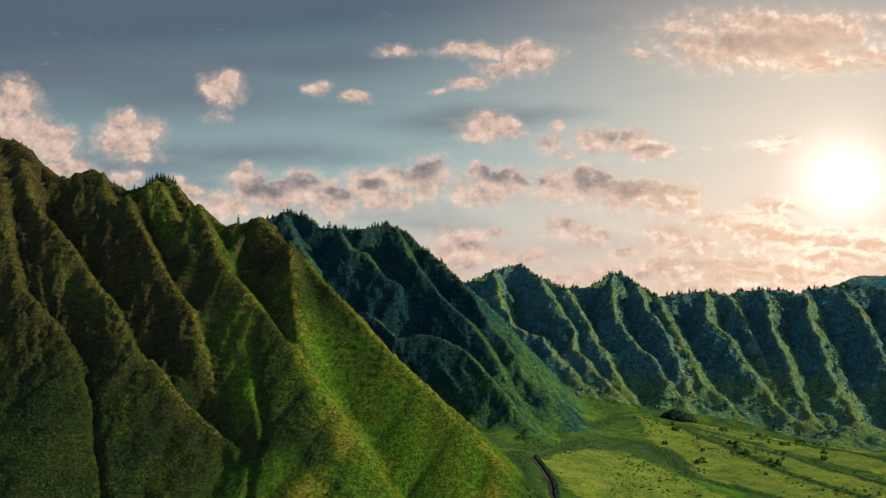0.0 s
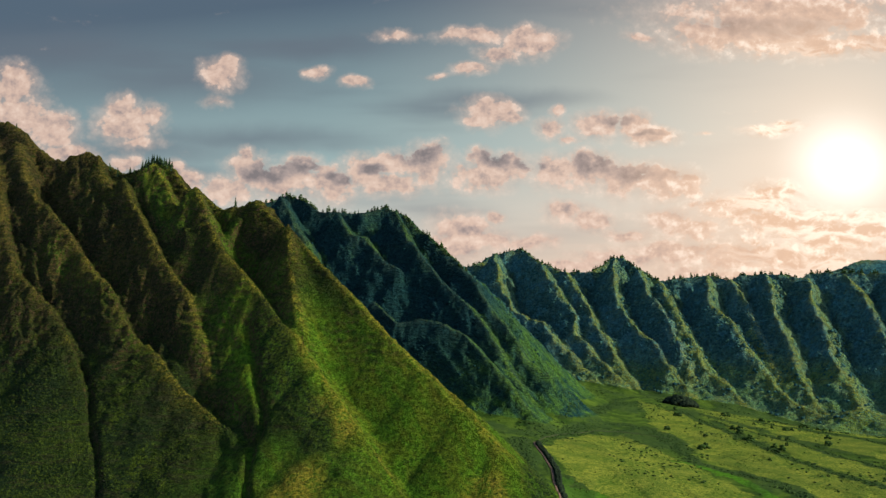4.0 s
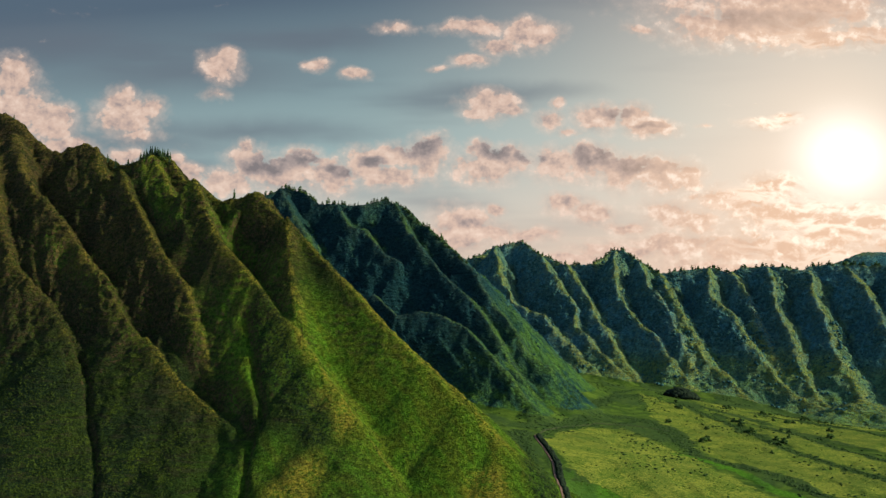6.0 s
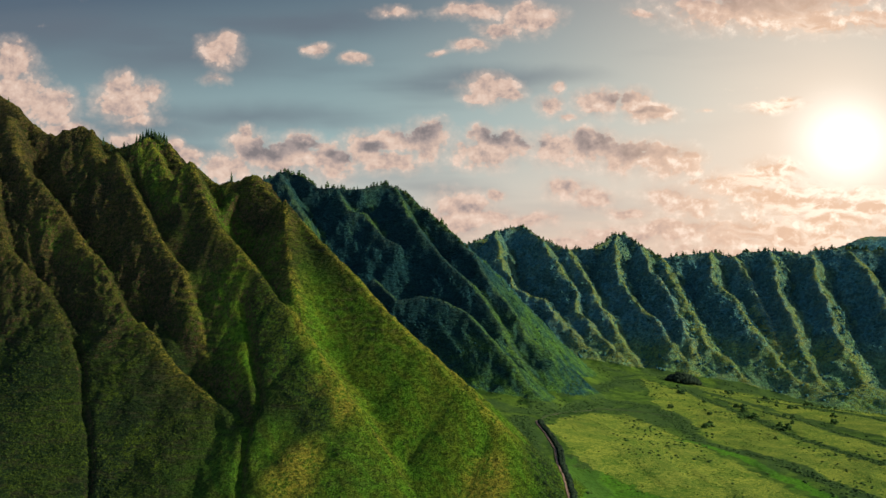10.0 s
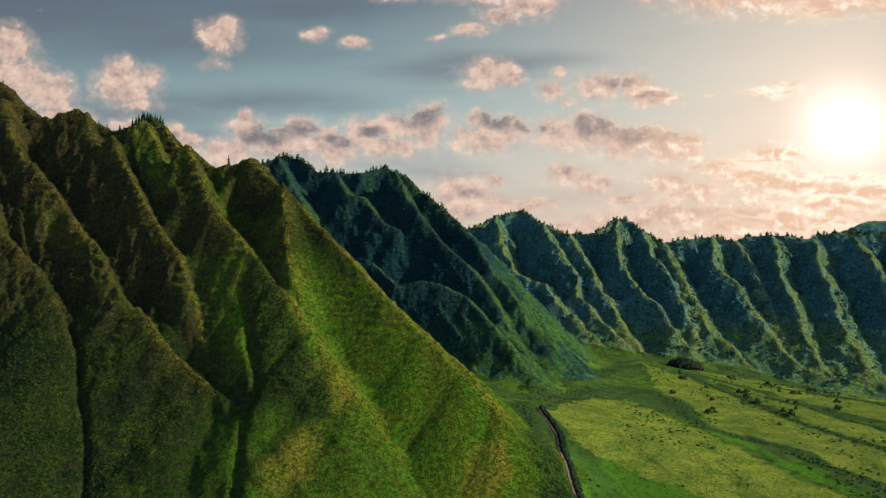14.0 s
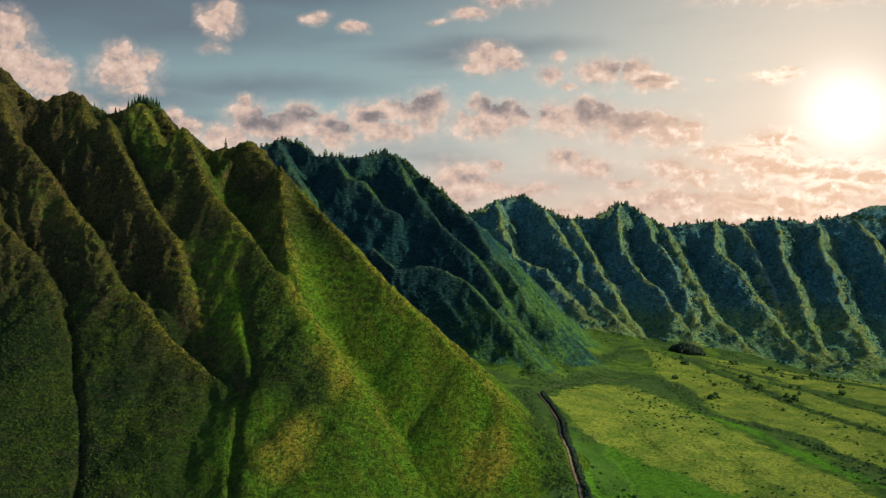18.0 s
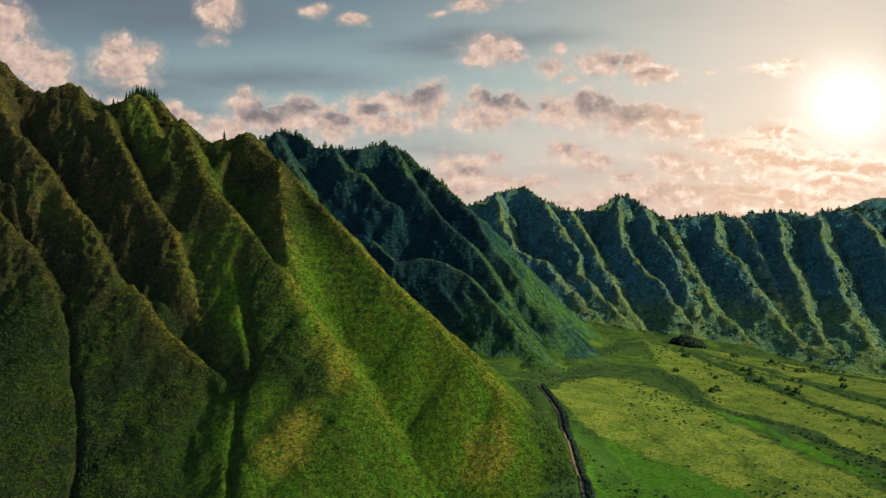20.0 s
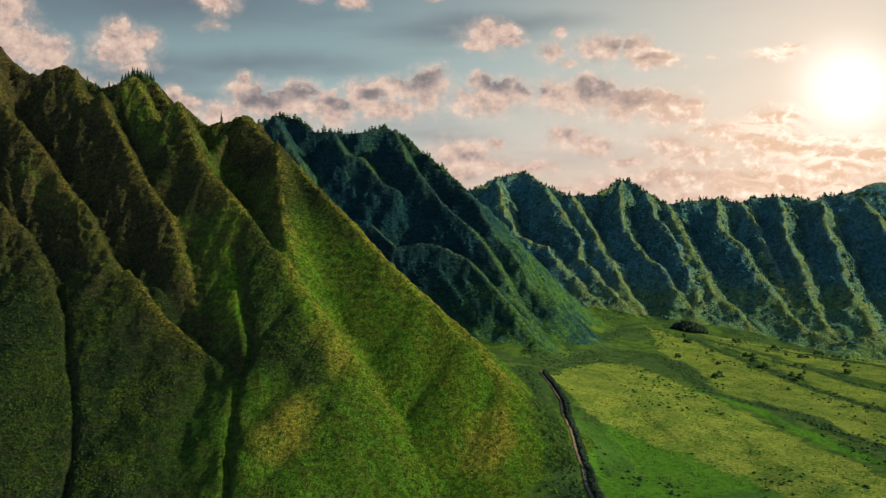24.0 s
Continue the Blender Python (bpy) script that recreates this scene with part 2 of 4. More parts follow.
def slope_material(name, dark, mid, light, dry, rock, grain=1.0, dryness=1.0, grass_green=(0.06, 0.16, 0.008), deep=(0.006, 0.012, 0.006), umber=(0.050, 0.036, 0.010)):
    """Grown-over mountain side: shrubs, grass, dry grass on the spurs, bare rock where it is steep."""
    m, n = material(name)
    pos = n.node("ShaderNodeNewGeometry").outputs["Position"]
    big = n.noise(pos, 0.012, 4, 0.55)
    patch = n.noise(pos, 0.05, 5, 0.6, 0.6)
    fine = n.noise(pos, 0.32 * grain, 4, 0.65)
    tuft = n.noise(pos, 1.1 * grain, 3, 0.6)
    ledge = n.noise(n.vec("MULTIPLY", pos, (0.035 * grain, 0.035 * grain, 0.21 * grain)), 1.0, 5, 0.6, 0.5)
    fall = n.node("ShaderNodeMapping", Vector=n.node("ShaderNodeMapping", Vector=pos, Rotation=(0, 0, 0.986)).outputs[0], Scale=(0.016, 0.11, 0.03)).outputs[0]
    run = n.noise(fall, 1.0, 4, 0.6, 0.4)
    grass = n.mix(n.step(n.math("ADD", n.math("MULTIPLY", patch, 0.7), n.math("MULTIPLY", fine, 0.3)), 0.43, 0.57), mid, light)
    col = n.mix(n.step(n.math("ADD", n.math("MULTIPLY", fine, 0.8), n.math("MULTIPLY", big, 0.5)), 0.57, 0.68), grass, dark)
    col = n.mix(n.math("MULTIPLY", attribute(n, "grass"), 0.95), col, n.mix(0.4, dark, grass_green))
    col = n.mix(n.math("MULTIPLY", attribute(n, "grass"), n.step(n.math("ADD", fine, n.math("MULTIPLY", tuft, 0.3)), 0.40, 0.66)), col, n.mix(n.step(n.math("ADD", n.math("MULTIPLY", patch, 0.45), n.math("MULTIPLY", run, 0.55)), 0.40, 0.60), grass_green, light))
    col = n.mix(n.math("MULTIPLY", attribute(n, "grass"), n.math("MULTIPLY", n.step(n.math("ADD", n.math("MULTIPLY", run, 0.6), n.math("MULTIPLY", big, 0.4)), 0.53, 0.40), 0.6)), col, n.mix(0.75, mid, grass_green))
    d = n.math("MULTIPLY", attribute(n, "dry"), n.step(n.math("ADD", fine, n.math("MULTIPLY", patch, 0.6)), 0.60, 0.94))
    d = n.math("MULTIPLY", d, dryness, clamp=True)
    col = n.mix(n.math("MULTIPLY", attribute(n, "brown"), n.step(n.math("ADD", n.math("MULTIPLY", patch, 0.5), n.math("MULTIPLY", fine, 0.5)), 0.40, 0.60)), col, umber)
    col = n.mix(d, col, dry)
    shrub = n.math("MULTIPLY", attribute(n, "shrub"), n.step(fine, 0.35, 0.6))
    col = n.mix(shrub, col, dark)
    r = n.math("MULTIPLY", attribute(n, "rock"), n.step(n.math("ADD", fine, n.math("MULTIPLY", tuft, 0.5)), 0.70, 0.82))
    col = n.mix(r, col, rock)
    # towards the deep colour where the tuft and fine noise run low
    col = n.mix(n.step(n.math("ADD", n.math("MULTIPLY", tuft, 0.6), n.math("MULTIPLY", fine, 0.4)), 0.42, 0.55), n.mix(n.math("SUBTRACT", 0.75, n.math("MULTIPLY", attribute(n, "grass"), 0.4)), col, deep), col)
    steep = n.math("SUBTRACT", 1.0, n.math("MULTIPLY", attribute(n, "grass"), 0.85), clamp=True)
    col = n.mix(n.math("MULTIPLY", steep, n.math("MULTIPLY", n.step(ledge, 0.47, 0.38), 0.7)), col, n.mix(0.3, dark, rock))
    # darker in the lows of the clump noise, paler on its highs
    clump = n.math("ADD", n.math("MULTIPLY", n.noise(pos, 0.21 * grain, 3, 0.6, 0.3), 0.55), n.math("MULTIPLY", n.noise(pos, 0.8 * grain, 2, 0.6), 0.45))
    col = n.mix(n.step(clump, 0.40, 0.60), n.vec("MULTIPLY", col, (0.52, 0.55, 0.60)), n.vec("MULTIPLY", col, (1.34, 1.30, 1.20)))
    h = n.math("ADD", n.math("MULTIPLY", fine, 1.6), n.math("MULTIPLY", tuft, 0.7))
    h = n.math("ADD", h, n.math("MULTIPLY", clump, 1.3))
    h = n.math("ADD", h, n.math("MULTIPLY", n.math("MULTIPLY", ledge, steep), 2.6))
    finish(n, col, 0.9, h, 1.0, 3.0 / grain, 0.02)
    return m


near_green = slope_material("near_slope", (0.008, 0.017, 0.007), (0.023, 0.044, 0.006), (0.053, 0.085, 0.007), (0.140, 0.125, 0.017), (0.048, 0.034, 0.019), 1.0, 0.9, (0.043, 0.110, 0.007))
# forest green darkened and blued: the mountain's shade and haze are in the colour
mid_green_shaded = slope_material("forest_slope_shaded", (0.006, 0.029, 0.036), (0.008, 0.038, 0.040), (0.015, 0.050, 0.033), (0.08, 0.095, 0.02), (0.010, 0.034, 0.035), 0.8, 0.30, (0.050, 0.115, 0.011), (0.005, 0.023, 0.029))
# the blue, paler tones put distance haze into the far slopes' colour
far_green_hazed = slope_material("far_slope_hazed", (0.032, 0.128, 0.155), (0.046, 0.130, 0.122), (0.085, 0.126, 0.022), (0.125, 0.130, 0.020), (0.044, 0.092, 0.070), 0.6, 0.85, (0.068, 0.132, 0.017), (0.024, 0.092, 0.116))


def floor_material():
    m, n = material("valley_floor")
    pos = n.node("ShaderNodeNewGeometry").outputs["Position"]
    big, patch, fine, tuft = n.noise(pos, 0.010, 4), n.noise(pos, 0.045, 5, 0.6, 0.8), n.noise(pos, 0.25, 4, 0.65), n.noise(pos, 0.9, 3)
    col = n.mix(n.step(patch, 0.4, 0.62), (0.019, 0.046, 0.007), (0.050, 0.090, 0.011))
    speck = n.math("ADD", n.math("ADD", n.math("MULTIPLY", fine, 0.45), n.math("MULTIPLY", tuft, 0.3)), n.math("MULTIPLY", n.noise(pos, 0.03, 3), 0.25))
    col = n.mix(n.math("MULTIPLY", attribute(n, "meadow"), 0.95), col, n.mix(n.step(speck, 0.43, 0.60), (0.044, 0.088, 0.010), (0.165, 0.188, 0.026)))
    col = n.mix(n.math("MULTIPLY", attribute(n, "lush"), 0.9), col, n.mix(n.step(fine, 0.35, 0.6), (0.018, 0.062, 0.004), (0.048, 0.145, 0.007)))
    col = n.mix(n.math("MULTIPLY", attribute(n, "shrub"), n.step(fine, 0.32, 0.55)), col, (0.020, 0.042, 0.013))
    col = n.mix(n.math("MULTIPLY", attribute(n, "dry"), n.step(fine, 0.4, 0.6)), col, (0.22, 0.20, 0.06))
    col = n.mix(n.step(tuft, 0.28, 0.7), n.mix(0.4, col, (0.012, 0.02, 0.005)), col)
    h = n.math("ADD", n.math("MULTIPLY", fine, 1.2), n.math("MULTIPLY", tuft, 0.6))
    finish(n, col, 0.95, h, 0.7, 1.0, 0.02)
    return m


floor_green = floor_material()


def plain_material(name, a, b, scale, rough=0.9):
    m, n = material(name)
    pos = n.node("ShaderNodeNewGeometry").outputs["Position"]
    f = n.noise(pos, scale, 5, 0.6)
    finish(n, n.mix(n.step(f, 0.35, 0.65), a, b), rough, f, 0.6, 0.5, 0.15)
    return m


def leaf_material(name, a, b):
    m, n = material(name)
    pos = n.node("ShaderNodeNewGeometry").outputs["Position"]
    lone = n.node("ShaderNodeObjectInfo").outputs["Random"]
    isle = n.node("ShaderNodeNewGeometry").outputs["Random Per Island"]
    f = n.math("ADD", n.math("MULTIPLY", n.noise(pos, 0.6, 4, 0.65), 0.7), n.math("MULTIPLY", n.math("ADD", lone, isle), 0.25))
    finish(n, n.mix(n.step(f, 0.35, 0.85), a, b), 0.85, n.noise(pos, 1.6, 3), 0.8, 0.6, 0.03)
    return m


leaf_dark = leaf_material("conifer_leaves", (0.010, 0.022, 0.012), (0.028, 0.05, 0.020))
leaf_bush = leaf_material("shrub_leaves", (0.010, 0.024, 0.008), (0.032, 0.064, 0.014))
# trees of the shaded mountain, that shade included in their leaf colour
leaf_forest_shaded = leaf_material("forest_leaves_shaded", (0.004, 0.020, 0.024), (0.009, 0.038, 0.035))
leaf_tuft = leaf_material("tuft_leaves", (0.022, 0.050, 0.008), (0.055, 0.095, 0.014))
# far foliage, with the haze's blue mixed into its green
leaf_far_hazed = leaf_material("far_leaves_hazed", (0.014, 0.052, 0.058), (0.030, 0.078, 0.060))
# hedge and thicket: near-black, with their shadowed side put into the leaf colour
leaf_hedge_shaded = leaf_material("hedge_leaves_shaded", (0.004, 0.008, 0.006), (0.010, 0.019, 0.010))
leaf_slope = leaf_material("slope_shrub_leaves", (0.008, 0.017, 0.005), (0.024, 0.040, 0.007))
bark = plain_material("bark", (0.06, 0.045, 0.03), (0.11, 0.085, 0.06), 2.0)
track_dirt = plain_material("track_dirt", (0.045, 0.032, 0.024), (0.095, 0.066, 0.050), 0.5)
path_earth = plain_material("path_earth", (0.014, 0.020, 0.008), (0.030, 0.034, 0.014), 0.5)

# ---- the ground's shape ----
def hashed(ix, iy, seed):
    h = (ix.astype(np.int64) * 374761393 + iy.astype(np.int64) * 668265263 + seed * 974634777) & 0x7FFFFFFF
    h = ((h ^ (h >> 13)) * 1274126177) & 0x7FFFFFFF
    return ((h ^ (h >> 16)) & 0xFFFF).astype(np.float32) / 65535.0


def value_noise(x, y, seed):
    ix, iy = np.floor(x), np.floor(y)
    fx, fy = (x - ix).astype(np.float32), (y - iy).astype(np.float32)
    fx, fy = fx * fx * (3 - 2 * fx), fy * fy * (3 - 2 * fy)
    ix, iy = ix.astype(np.int64), iy.astype(np.int64)
    a, b = hashed(ix, iy, seed), hashed(ix + 1, iy, seed)
    c, d = hashed(ix, iy + 1, seed), hashed(ix + 1, iy + 1, seed)
    return (a + (b - a) * fx) * (1 - fy) + (c + (d - c) * fx) * fy


def fbm(x, y, octaves, seed):
    total, amp, norm = 0.0, 1.0, 0.0
    for k in range(octaves):
        total = total + amp * value_noise(x * 2**k + 17.3 * k, y * 2**k - 9.1 * k, seed + k)
        norm, amp = norm + amp, amp * 0.5
    return total / norm


def crowns(x, y, seed):
    """Rounded clumps packed side by side: 1 on top of a clump, 0 in the gaps."""
    ix, iy = np.floor(x), np.floor(y)
    best = np.full(np.shape(x), 9.0, np.float32)
    for dx in (-1, 0, 1):
        for dy in (-1, 0, 1):
            cx, cy = (ix + dx).astype(np.int64), (iy + dy).astype(np.int64)
            px, py = ix + dx + hashed(cx, cy, seed), iy + dy + hashed(cx, cy, seed + 1)
            best = np.minimum(best, (px - x) ** 2 + (py - y) ** 2)
    return np.sqrt(np.clip(1 - best, 0, 1))


def ramp(v, lo, hi):
    s = np.clip((v - lo) / (hi - lo), 0, 1)
    return s * s * (3 - 2 * s)


def smooth_max(a, b, k):
    h = np.clip(0.5 + 0.5 * (a - b) / k, 0, 1)
    return b + (a - b) * h + k * h * (1 - h)


def axis(*stretches):
    """Grid lines: (start, step) pairs, the last one closing the axis."""
    lines = []
    for (a, s), (b, _) in zip(stretches, stretches[1:]):
        lines.append(np.linspace(a, b, max(1, int(round((b - a) / s))), endpoint=False))
    return np.concatenate(lines + [np.array([stretches[-1][0]])])


XS = axis((-6000, 400), (-1600, 60), (-900, 12), (-640, 1.5), (150, 2.6), (620, 3.3), (1260, 14), (1700, 60), (2600, 400), (6000, 0))
YS = axis((-1500, 150), (400, 20), (600, 1.5), (1280, 2.8), (1500, 3.6), (2700, 7), (3000, 40), (4200, 300), (7200, 0))
GX, GY = np.meshgrid(XS, YS)
SETS = ("near", "mid", "far", "back")
RIDGES = []


def ridge(group, kind, left, right, *line):
    """A crest or spur: its line from top to foot, and how steeply its two sides fall."""
    RIDGES.append((group, kind, left, right, np.array(line, float)))


ridge("near", "crest", 1.7, 1.1,
      (-1600, 1950, 700), (-1050, 1680, 590), (-820, 1540, 520), (-712, 1469, 480), (-639, 1397, 427), (-591, 1364, 408), (-548, 1358, 417), (-496, 1310, 384), (-469, 1290, 371), (-445, 1288, 377), (-426, 1293, 389), (-392, 1268, 374), (-361, 1233, 347), (-343, 1226, 346), (-309, 1189, 318), (-294, 1178, 310), (-266, 1171, 313), (-247, 1172, 321), (-234, 1199, 311), (-196, 1195, 266),)
ridge("mid", "crest", 1.3, 1.0,
      (-700, 1900, 380), (-400, 1750, 330), (-434, 2027, 406), (-369, 2046, 439), (-321, 2017, 426), (-271, 1961, 391), (-192, 1930, 384), (-164, 1920, 383), (-116, 1918, 394), (-74, 1880, 372), (-20, 1800, 316), (35, 1714, 256), (53, 1686, 236),)
ridge("far", "crest", 1.5, 1.2,
      (-500, 3000, 330), (-150, 2900, 300), (56, 2757, 298), (117, 2765, 317), (167, 2798, 348), (244, 2791, 364), (296, 2683, 315), (354, 2606, 285), (424, 2568, 280), (491, 2613, 322), (528, 2602, 325), (554, 2522, 286), (597, 2444, 252), (628, 2439, 256), (674, 2426, 261), (722, 2415, 266), (760, 2373, 251), (792, 2383, 265), (856, 2362, 269), (932, 2308, 256), (957, 2321, 270), (1020, 2286, 266), (1097, 2256, 267), (1350, 2150, 250), (1700, 1950, 280), (2400, 1700, 300),)
ridge("back", "crest", 0.8, 0.8,
      (900, 2900, 200), (1088, 2756, 267), (1224, 2742, 299), (1297, 2752, 329), (1331, 2734, 326), (1900, 2600, 420), (3000, 2400, 450),)
ridge("near", "spur", 0.75, 0.8,
      (-800, 1400, 420), (-640, 1150, 200), (-468, 970, 52), (-425, 925, 18), (-382, 870, -27), (-353, 832, -57),)
ridge("near", "spur", 1.0, 0.95,
      (-770, 1490, 490), (-660, 1310, 370), (-560, 1155, 234), (-520, 1114, 205), (-481, 1080, 181), (-430, 1023, 137), (-401, 980, 101), (-370, 935, 62),)
ridge("near", "spur", 1.22, 1.1,
      (-673, 1389, 445), (-595, 1274, 348), (-507, 1188, 286), (-454, 1125, 236), (-404, 1074, 198), (-358, 1013, 148), (-313, 975, 122), (-291, 950, 103), (-231, 897, 67), (-180, 838, 21), (-166, 812, -3), (-140, 735, -62),)
ridge("near", "spur", 1.1, 1.1,
      (-517, 1312, 402), (-480, 1259, 357), (-430, 1178, 287), (-407, 1134, 247),)
ridge("near", "spur", 1.22, 1.15,
      (-451, 1240, 362), (-425, 1199, 326), (-368, 1120, 261), (-341, 1083, 230), (-300, 1039, 197), (-273, 996, 152), (-246, 955, 106), (-228, 935, 76), (-209, 922, 52),)
ridge("near", "spur", 1.0, 1.1,
      (-417, 1265, 384), (-373, 1206, 334), (-337, 1147, 284),)
ridge("near", "spur", 1.15, 1.05,
      (-329, 1177, 338), (-304, 1130, 296), (-269, 1077, 250), (-231, 1034, 217), (-216, 1015, 202), (-178, 966, 162), (-157, 946, 148), (-131, 911, 119), (-105, 875, 89), (-82, 844, 64), (-51, 803, 29), (-28, 766, -2), (-11, 738, -26),)
ridge("near", "spur", 1.35, 1.1,
      (-245, 1160, 319), (-196, 1108, 279), (-166, 1071, 250), (-131, 1030, 218), (-98, 992, 189), (-57, 942, 148), (-18, 900, 116), (23, 856, 83), (52, 817, 51), (68, 789, 27),)
ridge("near", "spur", 1.3, 0.95,
      (-189, 1075, 275), (-181, 1042, 242), (-173, 1009, 208), (-156, 963, 165),)
ridge("mid", "spur", 1.0, 1.0,
      (-353, 1954, 425), (-305, 1856, 352), (-227, 1707, 242), (-144, 1608, 179),)
ridge("mid", "spur", 0.95, 1.0,
      (-216, 1885, 379), (-186, 1821, 332), (-153, 1799, 321), (-117, 1732, 272), (-84, 1700, 253),)
ridge("mid", "spur", 1.0, 1.1,
      (-96, 1841, 379), (-47, 1718, 285), (6, 1626, 219), (53, 1565, 178), (99, 1467, 105), (127, 1402, 56), (140, 1373, 34),)
ridge("mid", "spur", 1.2, 1.15,
      (-119, 1552, 188), (-76, 1459, 153), (-36, 1455, 160), (4, 1431, 150), (43, 1397, 131), (75, 1347, 95), (101, 1303, 64), (125, 1259, 32), (137, 1231, 11),)
ridge("mid", "spur", 1.0, 1.1,
      (34, 1671, 253), (57, 1643, 235), (84, 1570, 179), (121, 1501, 128), (136, 1461, 97), (168, 1423, 73),)
ridge("far", "spur", 0.95, 1.1,
      (162, 2722, 344), (160, 2575, 259), (185, 2413, 173), (221, 2367, 156), (257, 2332, 144), (293, 2234, 97), (334, 2110, 36), (361, 2041, 3),)
ridge("far", "spur", 0.95, 1.1,
      (288, 2610, 311), (309, 2481, 242), (331, 2376, 188), (342, 2246, 116), (370, 2146, 66), (405, 2049, 19), (420, 1996, -8),)
ridge("far", "spur", 0.9, 1.05,
      (355, 2535, 279), (382, 2321, 163), (408, 2199, 100), (420, 2080, 35), (439, 2007, -3),)
ridge("far", "spur", 0.95, 1.1,
      (488, 2543, 322), (469, 2471, 276), (456, 2348, 202), (463, 2243, 144), (507, 2150, 102), (524, 2043, 45), (547, 1945, -6), (554, 1905, -26),)
ridge("far", "spur", 0.95, 1.1,
      (539, 2453, 283), (540, 2377, 240), (545, 2309, 202), (561, 2219, 154), (561, 2083, 77), (559, 2004, 31),)
ridge("far", "spur", 0.9, 1.05,
      (583, 2387, 250), (583, 2236, 164), (593, 2137, 110), (593, 2014, 39), (622, 1951, 11), (646, 1859, -36),)
ridge("far", "spur", 0.95, 1.1,
      (702, 2349, 264), (668, 2238, 191), (691, 2163, 155), (692, 2060, 96), (696, 1976, 49), (720, 1869, -6), (767, 1780, -46),)
ridge("far", "spur", 0.95, 1.05,
      (760, 2331, 253), (752, 2183, 167), (733, 2038, 79), (732, 1923, 13),)
ridge("far", "spur", 0.95, 1.1,
      (832, 2298, 266), (800, 2163, 181), (783, 2050, 113), (771, 1936, 44), (763, 1855, -4), (771, 1770, -50),)
ridge("far", "spur", 0.95, 1.1,
      (906, 2245, 254), (879, 2115, 173), (866, 2004, 107), (847, 1905, 45), (838, 1804, -15), (849, 1728, -55),)
ridge("far", "spur", 0.95, 1.1,
      (992, 2224, 263), (998, 2158, 227), (990, 2068, 174), (976, 1957, 107), (945, 1788, 3),)
ridge("far", "spur", 0.95, 1.1,
      (1091, 2183, 264), (1051, 2053, 180), (1011, 1867, 64), (987, 1710, -32),)
ridge("far", "spur", 0.5, 0.6,
      (768, 1762, -27), (815, 1769, -12), (851, 1732, -24), (884, 1675, -48),)


def valley(x, y):
    rise = np.log1p(np.exp(np.clip((340 - x) * 0.03, -30, 30))) / 0.03 * 0.125
    here = -12 + np.minimum(rise, 55) * ramp(y, 800, 1030) - (85 + 70 * ramp(x, -120, -330)) * ramp(y, 900, 640) * ramp(x, 110, -60)
    beyond = np.clip(3 - 0.13 * (x - 360) - 0.13 * np.clip(x - 620, 0, 400), -150, 30)
    return here + (beyond - here) * ramp(y, 1250, 1750) + 5 * (fbm(x / 180, y / 180, 3, 5) - 0.5)


def along_line(x, y, line):
    """The distance from a line on the plan."""
    best = np.full(np.shape(x), 9e3)
    for (ax, ay), (bx, by) in zip(line, line[1:]):
        dx, dy = bx - ax, by - ay
        s = np.clip(((x - ax) * dx + (y - ay) * dy) / (dx * dx + dy * dy), 0, 1)
        best = np.minimum(best, np.hypot(x - ax - s * dx, y - ay - s * dy))
    return best


def inside(x, y, corners):
    """Whether places lie within a closed outline on the plan."""
    hit = np.zeros(np.shape(x), bool)
    for (ax, ay), (bx, by) in zip(corners, corners[1:] + corners[:1]):
        cross = (ay > y) != (by > y)
        hit ^= cross & (x < (bx - ax) * (y - ay) / ((by - ay) or 1e-9) + ax)
    return hit


GULLIES = [
    (4, 7, [(-217, 983), (-203, 948), (-193, 917), (-181, 886), (-174, 863), (-179, 840), (-179, 814), (-174, 780), (-168, 740), (-160, 690)]),
    (3.5, 6, [(-425, 1025), (-401, 992), (-381, 961), (-365, 920), (-343, 880), (-329, 849), (-318, 815), (-308, 780), (-296, 730)]),
    (8, 10, [(-345, 1050), (-322, 1018), (-295, 985), (-268, 951), (-238, 922), (-208, 888), (-184, 852)]),
]


